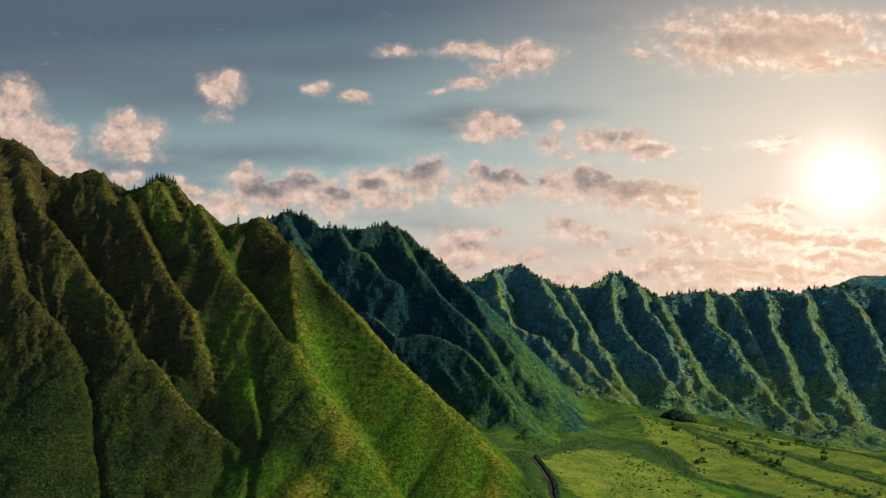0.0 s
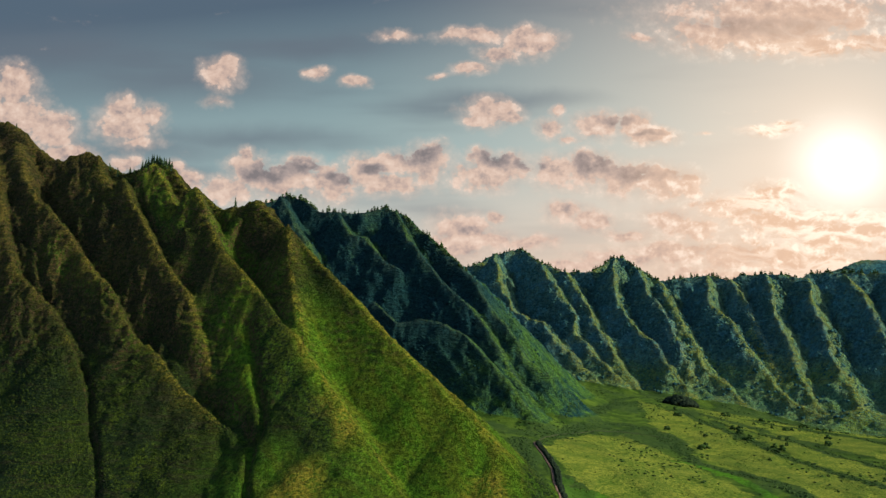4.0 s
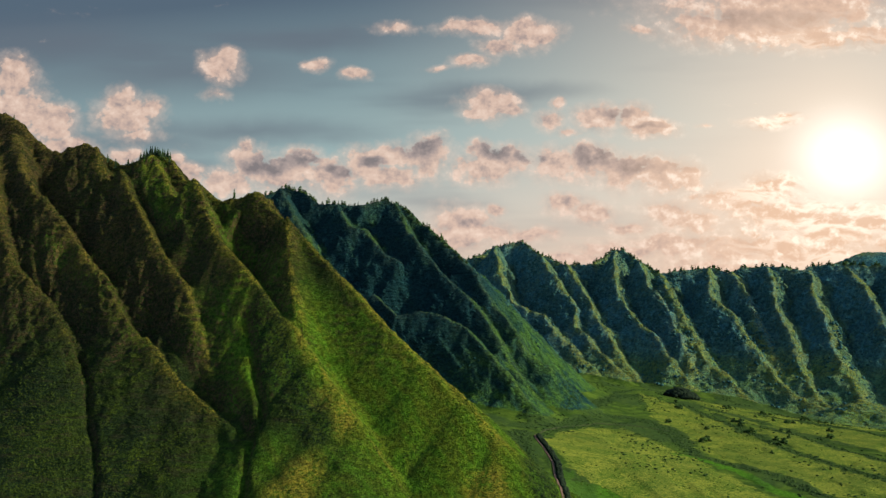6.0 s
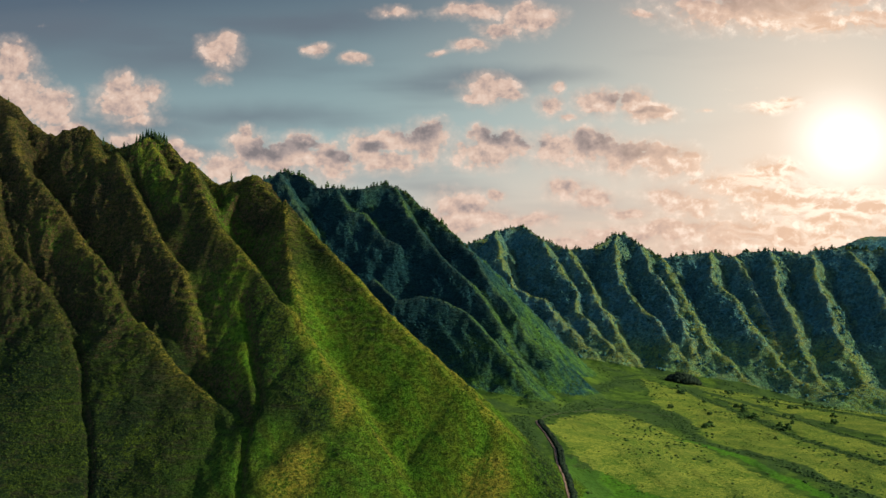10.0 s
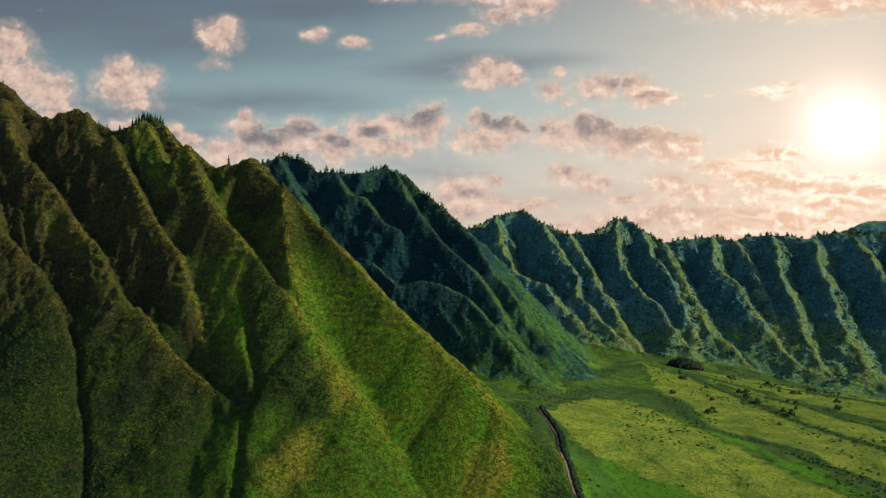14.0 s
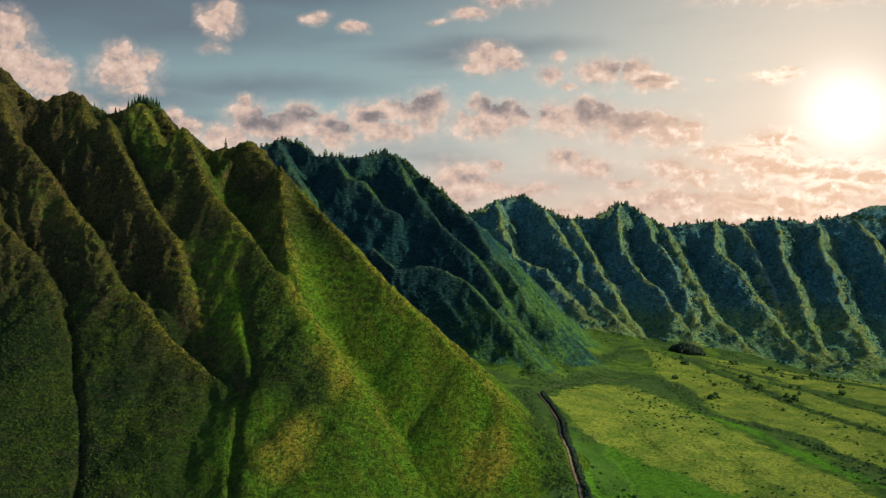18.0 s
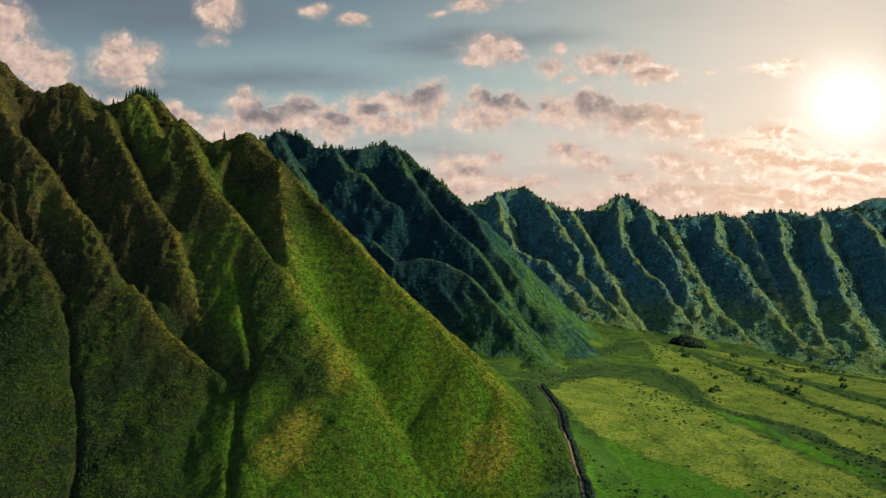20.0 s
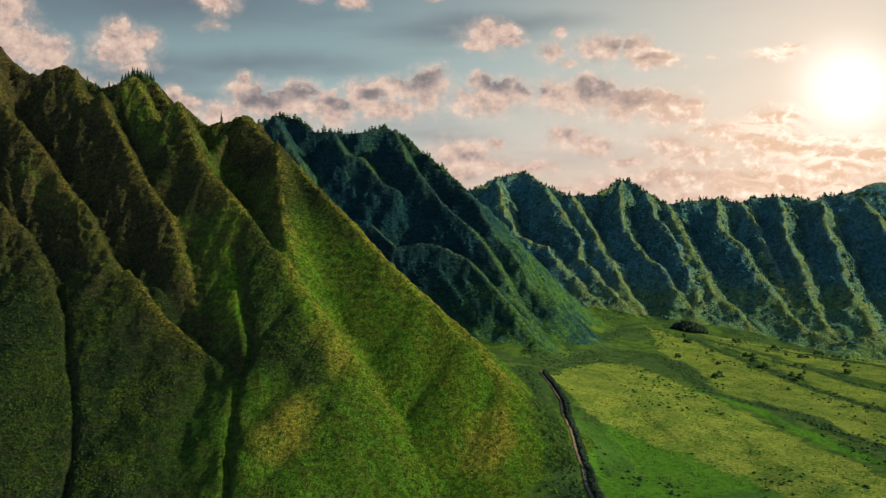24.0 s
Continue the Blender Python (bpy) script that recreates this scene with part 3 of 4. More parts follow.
def build_height():
    x, y = GX.ravel(), GY.ravel()
    # the sides of a spur are not straight: bend the plan a little
    q = (y - 783 + 0.323 * x) / 0.921
    edge = (x + 242) * 0.763 + (y - 1145) * 0.646
    open_face = ramp(edge, -150, -85)          # the broad grassy face between the last two spurs
    lower = ramp(q, 300, 140) * (y < 1290)
    bend = (1 + 0.7 * ramp(y, 1650, 1900) - 0.3 * ramp(y, 1290, 1330) * ramp(y, 1900, 1700)) * (1 - 0.85 * open_face * (y < 1250)) * (1 - 0.35 * lower)
    wx = x + bend * 15 * (fbm(x / 90, y / 90, 3, 11) - 0.5) + bend * 8 * (fbm(x / 22, y / 22, 2, 15) - 0.5)
    wy = y + bend * 15 * (fbm(x / 90, y / 90, 3, 21) - 0.5) + bend * 8 * (fbm(x / 22, y / 22, 2, 25) - 0.5)
    top = np.full(x.shape, -200.0)
    who = np.full(x.shape, -1, int)
    crest = np.full(x.shape, 999.0)
    for i, (group, kind, left, right, line) in enumerate(RIDGES):
        reach = 420 if kind == "crest" else 260
        lo, hi = line[:, :2].min(0) - reach, line[:, :2].max(0) + reach
        pick = np.nonzero((x > lo[0]) & (x < hi[0]) & (y > lo[1]) & (y < hi[1]))[0]
        px, py = wx[pick], wy[pick]
        best = np.full(len(pick), -999.0)
        near_d = np.full(len(pick), 999.0)
        for a, b in zip(line, line[1:]):
            d = b - a
            n2 = d[0] ** 2 + d[1] ** 2
            s = np.clip(((px - a[0]) * d[0] + (py - a[1]) * d[1]) / n2, 0, 1)
            ox, oy = px - a[0] - s * d[0], py - a[1] - s * d[1]
            dist = np.hypot(ox, oy)
            side = np.where(d[0] * oy - d[1] * ox > 0, right, left)
            line_z = a[2] + s * d[2]
            if kind == "spur":                # steep flanks high up, easy ones near the foot
                side = side * (0.76 + 0.56 * ramp(line_z, 30, 210))
                if group == "near":           # the lower spurs open into broad fronts towards their outer side
                    outer = d[0] * oy - d[1] * ox <= 0
                    side = np.where(outer, side * (1 - 0.27 * ramp(line_z, 210, 120)), side)
            h = line_z - side * (np.sqrt(dist**2 + 16) - 4)
            win = h > best
            best[win], near_d[win] = h[win], dist[win]
        old = top[pick]
        win = best > old
        who[pick[win]] = i
        crest[pick[win]] = near_d[win]
        top[pick] = smooth_max(best, old, 5.0)
    # the smooth lower hillside that the near spurs run out into
    beside = ramp(edge + 52 - 0.427 * (q - 140), -14, 4)      # right of the short rib that leans on it, the face runs up to the crest
    turn, off = 60 + 110 * open_face + 125 * open_face * beside, 36 - 32 * open_face
    apron = np.where(q < turn, q - off, turn - off + (q - turn) * 0.45) - 0.012 * np.clip(q - turn - 70, 0, 400) ** 2
    apron = apron - 3.0 * np.clip(edge - 6, 0, 200)
    apron = np.where((x < 200) & (x > -1100) & (y < 1350), apron, -200)
    win = apron > top
    who[win] = len(RIDGES)
    crest[win] = 60
    top = smooth_max(apron, top, 17.0)
    for width, deep, line in GULLIES:
        gap = along_line(x, y, line)
        top = top - deep * np.exp(-((gap / width) ** 2))
    low = valley(x, y)
    z = smooth_max(top, low, 26.0)
    grown = ramp(top - low, -6, 30)
    who = np.where(top > low + 2, who, -1)
    group = np.array([SETS.index(r[0]) for r in RIDGES] + [0, 9])[who]
    near, far = group == 0, (group == 2) | (group == 3)
    # relief: ribs down the slopes, ledges, and the tops of the shrubs
    along, down = x * 0.83 + y * 0.55, x * 0.55 - y * 0.83
    ribs = fbm(along / 17, down / 70, 3, 31) - 0.5
    lumps = fbm(x / 34, y / 34, 4, 41) - 0.5
    away = ramp(crest, 2, 25)
    smooth = 1 - np.maximum(0.85 * open_face * ramp(z, 290, 220), 0.55 * ramp(z, 150, 80)) * near
    high = ramp(z, 90, 190)
    wild = np.where(near, smooth * (1 + 0.7 * high), np.where(far, 0.9 + 1.2 * ramp(z, 20, 120), 0.95))
    z = z + grown * wild * (ribs * (3 + 7 * away) + lumps * (3 + 5 * away))
    fray = fbm(along / 9, down / 26, 3, 35) - 0.5
    z = z + grown * np.where(near, (4.5 + 6.0 * high) * smooth, 4 + 4 * ramp(z, 20, 120)) * fray * (0.4 + away)
    # broken rock ledges: each step a steep riser over a flatter tread
    for tall, seed, much in ((9.0, 45, 0.75), (4.2, 47, 0.6)):
        step_at = z / tall + 2.4 * fbm(x / 38, y / 38, 4, seed)
        part_of = step_at - np.floor(step_at)
        tread = (ramp(part_of, 0.45, 0.95) - part_of) * tall
        where = ramp(fbm(x / 26, y / 26, 3, seed + 100), 0.42, 0.62)
        z = z + grown * near * much * tread * where * ramp(z, 20, 150) * (0.25 + 0.75 * smooth)
    z = z + near * np.exp(-crest / 10) * 5 * (fbm(x / 7, y / 7, 3, 49) - 0.5)
    cover = np.maximum(ramp(fbm(x / 60, y / 60, 3, 51), 0.36, 0.6) * np.where(near, smooth, 1), np.where(near, 0, ramp(z, 60, 170)))
    size = np.where(far, 9.5, np.where(near, 5.2, 8.0))
    clump = crowns(x / size, y / size, 61)
    fine = np.where(near, crowns(x / 2.9, y / 2.9, 71), 0)
    tall = np.where(far, 2.0 + 4.5 * ramp(z, 40, 130), np.where(near, 2.5 + 2.2 * high, 3.4))
    z = z + grown * cover * clump * tall + grown * fine * (1.1 + 0.6 * high)
    flat = 1 - grown
    bush = ramp(fbm(x / 45, y / 110, 4, 81), 0.50, 0.60)
    z = z + flat * (bush * crowns(x / 6, y / 6, 91) * 1.4 + 0.25 * fbm(x / 6, y / 6, 2, 95))
    return z.reshape(GX.shape), who.reshape(GX.shape), crest.reshape(GX.shape), (flat * bush).reshape(GX.shape), (grown * cover).reshape(GX.shape)


GZ, WHO, CREST, BUSHY, COVER = build_height()
gy, gx = np.gradient(GZ, YS, XS)
STEEP = np.hypot(gx, gy)


def height(x, y):
    """The ground's height at a place of the plan."""
    i = int(np.clip(np.searchsorted(XS, x) - 1, 0, len(XS) - 2))
    j = int(np.clip(np.searchsorted(YS, y) - 1, 0, len(YS) - 2))
    u, v = (x - XS[i]) / (XS[i + 1] - XS[i]), (y - YS[j]) / (YS[j + 1] - YS[j])
    return float((GZ[j, i] * (1 - u) + GZ[j, i + 1] * u) * (1 - v) + (GZ[j + 1, i] * (1 - u) + GZ[j + 1, i + 1] * u) * v)


TRACK = [(112, 1085), (109, 1052), (113, 993), (116, 938), (111, 870), (107, 801), (107, 740), (105, 690), (103, 600), (98, 450), (90, 250)]
TRAIL = [(112, 1085), (135, 1150), (166, 1217), (219, 1289), (252, 1308), (288, 1314), (330, 1290)]
MEADOW = [(119, 1044), (150, 1140), (206, 1240), (254, 1275), (275, 1170), (294, 1049), (305, 945), (324, 888), (335, 768), (330, 560), (250, 640), (203, 814), (173, 859), (153, 903), (126, 943)]
UPPER_MEADOW = [(383, 1774), (421, 1587), (432, 1500), (445, 1353), (441, 1106), (467, 972), (470, 780), (400, 800), (375, 968), (325, 1076), (322, 1300), (335, 1439)]
FAR_MEADOW = [(457, 1600), (500, 1400), (511, 1280), (523, 1088), (560, 850), (490, 900), (455, 1106), (462, 1353)]
FOOT_MEADOW = [(486, 1770), (530, 1745), (610, 1650), (670, 1540), (720, 1420), (690, 1300), (655, 1330), (600, 1500), (540, 1610), (482, 1695)]
SIDE_MEADOW = [(478, 1690), (540, 1570), (590, 1400), (622, 1250), (645, 1040), (566, 1080), (533, 1280), (517, 1420), (476, 1600)]
LUSH = [(118, 925), (153, 903), (173, 859), (203, 814), (250, 640), (230, 480), (112, 480), (114, 800)]
LUSH_STRIP = [(286, 1075), (303, 1030), (328, 975), (336, 903), (346, 822), (358, 740), (364, 640)]
HEDGES = [
    (10, [(230, 1325), (270, 1330), (316, 1400), (312, 1180), (308, 1076), (335, 1010), (363, 968), (374, 880), (385, 790), (395, 640)]),
    (7, [(432, 1629), (446, 1353), (444, 1106), (467, 972), (478, 850), (485, 700)]),
    (6, [(457, 1520), (505, 1280), (523, 1088), (560, 900)]),
    (15, [(96, 1110), (90, 1030), (90, 930), (88, 833), (91, 714), (88, 560)]),
    (4, [(119, 1070), (135, 1135), (170, 1205), (222, 1278), (255, 1296), (290, 1302)]),
    (8, [(180, 1345), (226, 1420), (290, 1560), (330, 1720), (400, 1850)]),
    (17, [(150, 1190), (190, 1290), (235, 1370), (290, 1400), (330, 1330), (318, 1200)]),
    (14, [(190, 1400), (250, 1500), (310, 1620), (370, 1720)]),
    (7, [(560, 1560), (610, 1400), (640, 1200), (660, 1000)]),
]


DRY_SPOTS = [((-247, 1172), 20), ((-128, 775), 30), ((40, 768), 26), ((-96, 842), 22), ((-120, 860), 18)]


def zones():
    """What grows where on the valley floor."""
    wx = GX + 16 * (fbm(GX / 40, GY / 40, 3, 101) - 0.5) + 14 * (fbm(GX / 9, GY / 14, 2, 103) - 0.5)
    wy = GY + 50 * (fbm(GX / 40, GY / 40, 3, 111) - 0.5) + 40 * (fbm(GX / 9, GY / 14, 2, 113) - 0.5)
    meadow = 1.0 * (inside(wx, wy, MEADOW) | inside(wx, wy, UPPER_MEADOW) | inside(wx, wy, FAR_MEADOW) | inside(wx, wy, SIDE_MEADOW) | inside(wx, wy, FOOT_MEADOW))
    lush = np.maximum(1.0 * inside(wx, wy, LUSH) * 0.75, 1.2 * ramp(along_line(wx, wy, LUSH_STRIP), 9, 5))
    hedge = np.zeros(GX.shape)
    for width, line in HEDGES:
        hedge = np.maximum(hedge, ramp(along_line(wx, wy, line), width * 1.3, width * 0.6))
    meadow = meadow * (1 - np.minimum(lush, 1)) * (1 - hedge)
    return meadow, np.minimum(lush, 1) * (1 - hedge), hedge


def tidy(label):
    """Gives stray cells to their neighbours, so that each name covers one unbroken piece."""
    for _ in range(3):
        starts, ends, names, rows = [], [], [], []
        first_of = []
        for j, row in enumerate(label):
            cut = np.nonzero(np.diff(row))[0] + 1
            first_of.append(len(starts))
            for a, b in zip([0, *cut.tolist()], [*cut.tolist(), len(row)]):
                starts.append(a), ends.append(b), names.append(int(row[a])), rows.append(j)
        first_of.append(len(starts))
        up = list(range(len(starts)))

        def root(k):
            while up[k] != k:
                up[k] = up[up[k]]
                k = up[k]
            return k

        for j in range(1, len(label)):
            a, b = first_of[j - 1], first_of[j]
            while a < first_of[j] and b < first_of[j + 1]:
                if names[a] == names[b] and starts[a] < ends[b] and starts[b] < ends[a]:
                    up[root(a)] = root(b)
                if ends[a] < ends[b]:
                    a += 1
                else:
                    b += 1
        size = {}
        for k in range(len(starts)):
            r = root(k)
            size[r] = size.get(r, 0) + ends[k] - starts[k]
        largest = {}
        for r, n in size.items():
            if n > largest.get(names[r], (0, 0))[0]:
                largest[names[r]] = (n, r)
        stray = 0
        for k in range(len(starts)):
            r = root(k)
            if largest[names[r]][1] != r:
                j = rows[k]
                left, right = label[j, starts[k] - 1] if starts[k] else -1, label[j, ends[k]] if ends[k] < label.shape[1] else -1
                label[j, starts[k]:ends[k]] = left if left != names[k] else right
                stray += 1
        if not stray:
            break
    return label


def mesh_of(name, cells, attrs, mat):
    """One mesh from the picked cells of the ground's grid."""
    j, i = np.nonzero(cells)
    w = GX.shape[1]
    quad = np.stack([j * w + i, j * w + i + 1, (j + 1) * w + i + 1, (j + 1) * w + i], 1)
    used, inverse = np.unique(quad, return_inverse=True)
    me = bpy.data.meshes.new(name)
    me.vertices.add(len(used))
    co = np.stack([GX.ravel()[used], GY.ravel()[used], GZ.ravel()[used]], 1)
    me.vertices.foreach_set("co", co.astype(np.float32).ravel())
    me.loops.add(quad.size)
    me.loops.foreach_set("vertex_index", inverse.ravel().astype(np.int32))
    me.polygons.add(len(quad))
    me.polygons.foreach_set("loop_start", np.arange(0, quad.size, 4, dtype=np.int32))
    me.polygons.foreach_set("use_smooth", np.ones(len(quad), bool))
    for key, values in attrs.items():
        at = me.attributes.new(key, "FLOAT", "POINT")
        at.data.foreach_set("value", values.ravel()[used].astype(np.float32))
    me.update(calc_edges=True)
    me.materials.append(mat)
    return me


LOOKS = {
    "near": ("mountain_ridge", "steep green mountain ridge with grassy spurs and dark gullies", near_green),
    "mid": ("mountain_peak", "dark forested mountain with a flat tree-lined top", mid_green_shaded),
    "far": ("mountain_range", "fluted green mountain range with sunlit spurs", far_green_hazed),
    "back": ("distant_mountain", "hazy distant mountain behind the fluted range", far_green_hazed),
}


def grassland():
    """Where the near slopes carry grass instead of scrub; farther off, also painted sunlight."""
    wave = 40 * (fbm(GX / 70, GY / 70, 3, 201) - 0.5)
    edge = (GX + 242) * 0.763 + (GY - 1145) * 0.646
    grass = ramp(edge + wave, -150, -70) * ramp(GZ, 230, 150)
    grass = np.maximum(grass, 0.8 * ramp(GZ + wave, 75, 20) * ramp(GX, -270, -150))
    for strength, wide, line in ((1.0, 24, [(-238, 1010), (-212, 950), (-196, 905)]), (0.75, 26, [(-418, 1262), (-378, 1205), (-345, 1150)]),
                                 (0.7, 20, [(-300, 1160), (-245, 1090), (-195, 1030)]), (0.6, 14, [(-520, 1170), (-430, 1090), (-330, 985)])):
        grass = np.maximum(grass, strength * ramp(along_line(GX + wave * 0.4, GY, line), wide, wide * 0.5))
    # beyond the near ridge: sunlit grass colour painted on sunward flanks, shade-blue forest elsewhere
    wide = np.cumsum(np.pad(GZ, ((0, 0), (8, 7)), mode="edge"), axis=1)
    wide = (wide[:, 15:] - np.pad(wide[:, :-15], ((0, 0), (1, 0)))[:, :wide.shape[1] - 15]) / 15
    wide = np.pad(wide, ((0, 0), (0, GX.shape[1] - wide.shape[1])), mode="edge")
    sunlit_side = ramp(-np.gradient(wide, XS, axis=1), -0.4, 0.1)
    sunward_side = ramp(-np.gradient(wide, XS, axis=1), -0.1, 0.35)
    middle = np.maximum(0.95 * (0.6 + 0.4 * sunward_side) * ramp(GZ + wave - 0.25 * np.clip(GX, -200, 150), 150, 60), 0.95 * sunward_side * ramp(GZ + wave, 215, 150))
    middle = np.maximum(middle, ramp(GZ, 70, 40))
    far_off = np.maximum(0.9 * ramp(GZ + wave, 95, 25), 0.85 * sunlit_side * ramp(GZ + 2 * wave, 410, 290))
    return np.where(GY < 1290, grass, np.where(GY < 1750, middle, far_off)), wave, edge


GRASS_AND_SUN, WAVE, EDGE = grassland()


def build_ground():
    meadow, lush, hedge = zones()
    spur_dry_and_sun = 0.8 * np.exp(-CREST / 8.0) + 0.2 * np.exp(-CREST / 30.0)
    steep = ramp(STEEP, 1.15, 1.9)
    wave, grass = WAVE, GRASS_AND_SUN
    across = 0.8 * GX + 0.6 * GY
    brown = ramp(across + 0.9 * wave, 412, 345) * ramp(GZ + wave, 105, 225) * (GY < 1700)
    # far crests: the strip is widened to paint their sunlit edge yellow
    spur_dry_and_sun = np.where(GY > 1700, np.maximum(spur_dry_and_sun, 0.95 * np.exp(-CREST / 36.0)), spur_dry_and_sun)
    for spot, wide in DRY_SPOTS:
        spur_dry_and_sun = np.maximum(spur_dry_and_sun, 0.95 * ramp(np.hypot(GX + wave - spot[0], (GY + wave - spot[1]) * 0.8), wide, wide * 0.5))
    # dark scrub that also paints shade on the outer slope and a gully flank
    scrub_shade = 0.9 * ramp(GX + wave, -300, -385) * ramp(GZ, 230, 160)
    scrub_shade = np.maximum(scrub_shade, ramp(along_line(GX + 0.4 * wave, GY, [(-196, 985), (-172, 925), (-140, 870), (-120, 830)]), 26, 12))
    scrub_shade = scrub_shade * (GY < 1300)
    attrs = dict(dry=np.maximum(spur_dry_and_sun, 0.25 * brown), rock=np.maximum(steep, 0.6 * brown), shrub=np.maximum(np.maximum(hedge, scrub_shade), COVER * ramp(CREST, 4, 30) * 0.9 * (1 - 0.8 * grass)), grass=GRASS_AND_SUN, brown=0.9 * brown)
    label = tidy(WHO[:-1, :-1].copy())
    flat = dict(dry=0 * meadow, meadow=meadow, lush=lush, shrub=np.maximum(hedge, BUSHY * 0.8 * (1 - meadow * 0.75) * (1 - lush * 0.45)))
    g = new("ground", mesh_of("ground", label < 0, flat, floor_green))
    tagged(g, "grassy valley floor with green meadows and dark shrubs", "ground", kind="structure")
    roots = {}
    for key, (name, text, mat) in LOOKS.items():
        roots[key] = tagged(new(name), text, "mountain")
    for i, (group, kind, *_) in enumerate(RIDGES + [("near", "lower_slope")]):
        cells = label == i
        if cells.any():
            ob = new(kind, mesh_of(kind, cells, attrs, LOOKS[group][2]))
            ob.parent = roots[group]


build_ground()

# ---- plants ----
def part(name, me, parent, mat, label=""):
    """One mesh as a part of a thing."""
    if isinstance(me, bmesh.types.BMesh):
        bm, me = me, bpy.data.meshes.new(name)
        bm.to_mesh(me)
        bm.free()
    if not me.materials:
        me.materials.append(mat)
    ob = new(name, me)
    ob.parent = parent
    return tagged(ob, label)


def lump(detail, seed, rough=0.25):
    """A rounded, uneven clump of leaves, one metre in radius, as points and triangles."""
    bm = bmesh.new()
    bmesh.ops.create_icosphere(bm, subdivisions=detail, radius=1.0)
    for v in bm.verts:
        v.co *= 1 + rough * noise.noise(v.co * 1.7 + Vector((seed, 0, 0))) * 2
        v.co.z *= 0.85
    co = np.array([v.co[:] for v in bm.verts])
    tri = np.array([[v.index for v in f.verts] for f in bm.faces])
    bm.free()
    return co, tri


SMALL = [lump(1, k * 3.1, 0.3) for k in range(5)]
ROUND = [lump(2, k * 2.3, 0.3) for k in range(5)]


def joined(name, shapes, places, mat):
    """One mesh of many clumps: places are rows of x, y, z, width, height, turn, shape."""
    cos, tris, base = [], [], 0
    for x, y, z, w, h, turn, k in places:
        co, tri = shapes[int(k) % len(shapes)]
        c, s = math.cos(turn), math.sin(turn)
        cos.append(np.stack([x + w * (co[:, 0] * c - co[:, 1] * s), y + w * (co[:, 0] * s + co[:, 1] * c), z + h * co[:, 2]], 1))
        tris.append(tri + base)
        base += len(co)
    co, tri = np.concatenate(cos), np.concatenate(tris)
    me = bpy.data.meshes.new(name)
    me.vertices.add(len(co))
    me.vertices.foreach_set("co", co.astype(np.float32).ravel())
    me.loops.add(tri.size)
    me.loops.foreach_set("vertex_index", tri.ravel().astype(np.int32))
    me.polygons.add(len(tri))
    me.polygons.foreach_set("loop_start", np.arange(0, tri.size, 3, dtype=np.int32))
    me.polygons.foreach_set("use_smooth", np.ones(len(tri), bool))
    me.update(calc_edges=True)
    me.materials.append(mat)
    return me


def trunk_mesh(tall, wide, limbs, rng):
    """A tapered trunk with a few limbs."""
    bm = bmesh.new()

    def stick(a, b, ra, rb):
        d = (b - a)
        m = Matrix.Translation((a + b) / 2) @ d.to_track_quat("Z", "Y").to_matrix().to_4x4()
        bmesh.ops.create_cone(bm, cap_ends=True, segments=6, radius1=ra, radius2=rb, depth=d.length, matrix=m)

    stick(Vector((0, 0, -1.5)), Vector((0, 0, tall)), wide, wide * 0.35)
    for k in range(limbs):
        a = k * 6.283 / limbs + rng.random()
        z = tall * (0.45 + 0.4 * k / limbs)
        stick(Vector((0, 0, z)), Vector((math.cos(a) * tall * 0.3, math.sin(a) * tall * 0.3, z + tall * 0.25)), wide * 0.4, wide * 0.15)
    return bm


def conifer_crown(tall, wide, rng, tiers=9):
    """Drooping tiers of branches round a stem, each tier with ragged tips."""
    bm = bmesh.new()
    for k in range(tiers):
        f = k / (tiers - 1)
        z0 = tall * (0.14 + 0.80 * f)
        r = wide * (1 - f) ** 0.8 * rng.uniform(0.8, 1.15) + 0.12
        n = 11
        top = bm.verts.new((0, 0, z0 + tall * 0.13))
        ring = []
        for i in range(n):
            a = 6.283 * i / n + k * 0.7
            q = r * (rng.uniform(0.85, 1.15) if i % 2 else rng.uniform(0.35, 0.6))
            ring.append(bm.verts.new((q * math.cos(a), q * math.sin(a), z0 - q * 0.35 * rng.uniform(0.5, 1.2))))
        for i in range(n):
            bm.faces.new((top, ring[i], ring[(i + 1) % n]))
        low = bm.verts.new((0, 0, z0 + 0.1))
        for i in range(n):
            bm.faces.new((low, ring[(i + 1) % n], ring[i]))
    return bm


def leafy_crown(tall, wide, rng, clumps=15):
    """A broken crown of clumps with gaps between them."""
    rows = []
    for k in range(clumps):
        a, r = rng.uniform(0, 6.283), wide * rng.random() ** 0.6
        z = tall * rng.uniform(0.12, 0.95)
        size = wide * rng.uniform(0.26, 0.46) * (1.2 - 0.5 * z / tall)
        r *= 1.05 - 0.75 * z / tall
        rows.append((r * math.cos(a), r * math.sin(a), z, size, size * 0.85, a, k))
    return rows


def conifer(rng, tall, wide):
    tree = new("conifer")
    part("trunk", trunk_mesh(tall * 0.9, 0.35, 0, rng), tree, bark)
    part("crown", conifer_crown(tall, wide, rng), tree, leaf_dark)
    return tagged(tree, "tall dark narrow conifer on the ridge crest", "tree", "conifers on the crest")


def broadleaf(rng, tall, wide, name="tree", clumps=15):
    tree = new(name)
    part("trunk", trunk_mesh(tall * 0.62, 0.3, 3, rng), tree, bark)
    part("crown", joined("crown", SMALL, leafy_crown(tall, wide, rng, clumps), leaf_bush), tree, leaf_bush)
    return tree


def stand(tree, x, y, turn, size, sink=0.4):
    m = Matrix.Translation((x, y, height(x, y) - sink)) @ Matrix.Rotation(turn, 4, "Z") @ Matrix.Scale(size, 4)
    return copy_thing(tree, m)


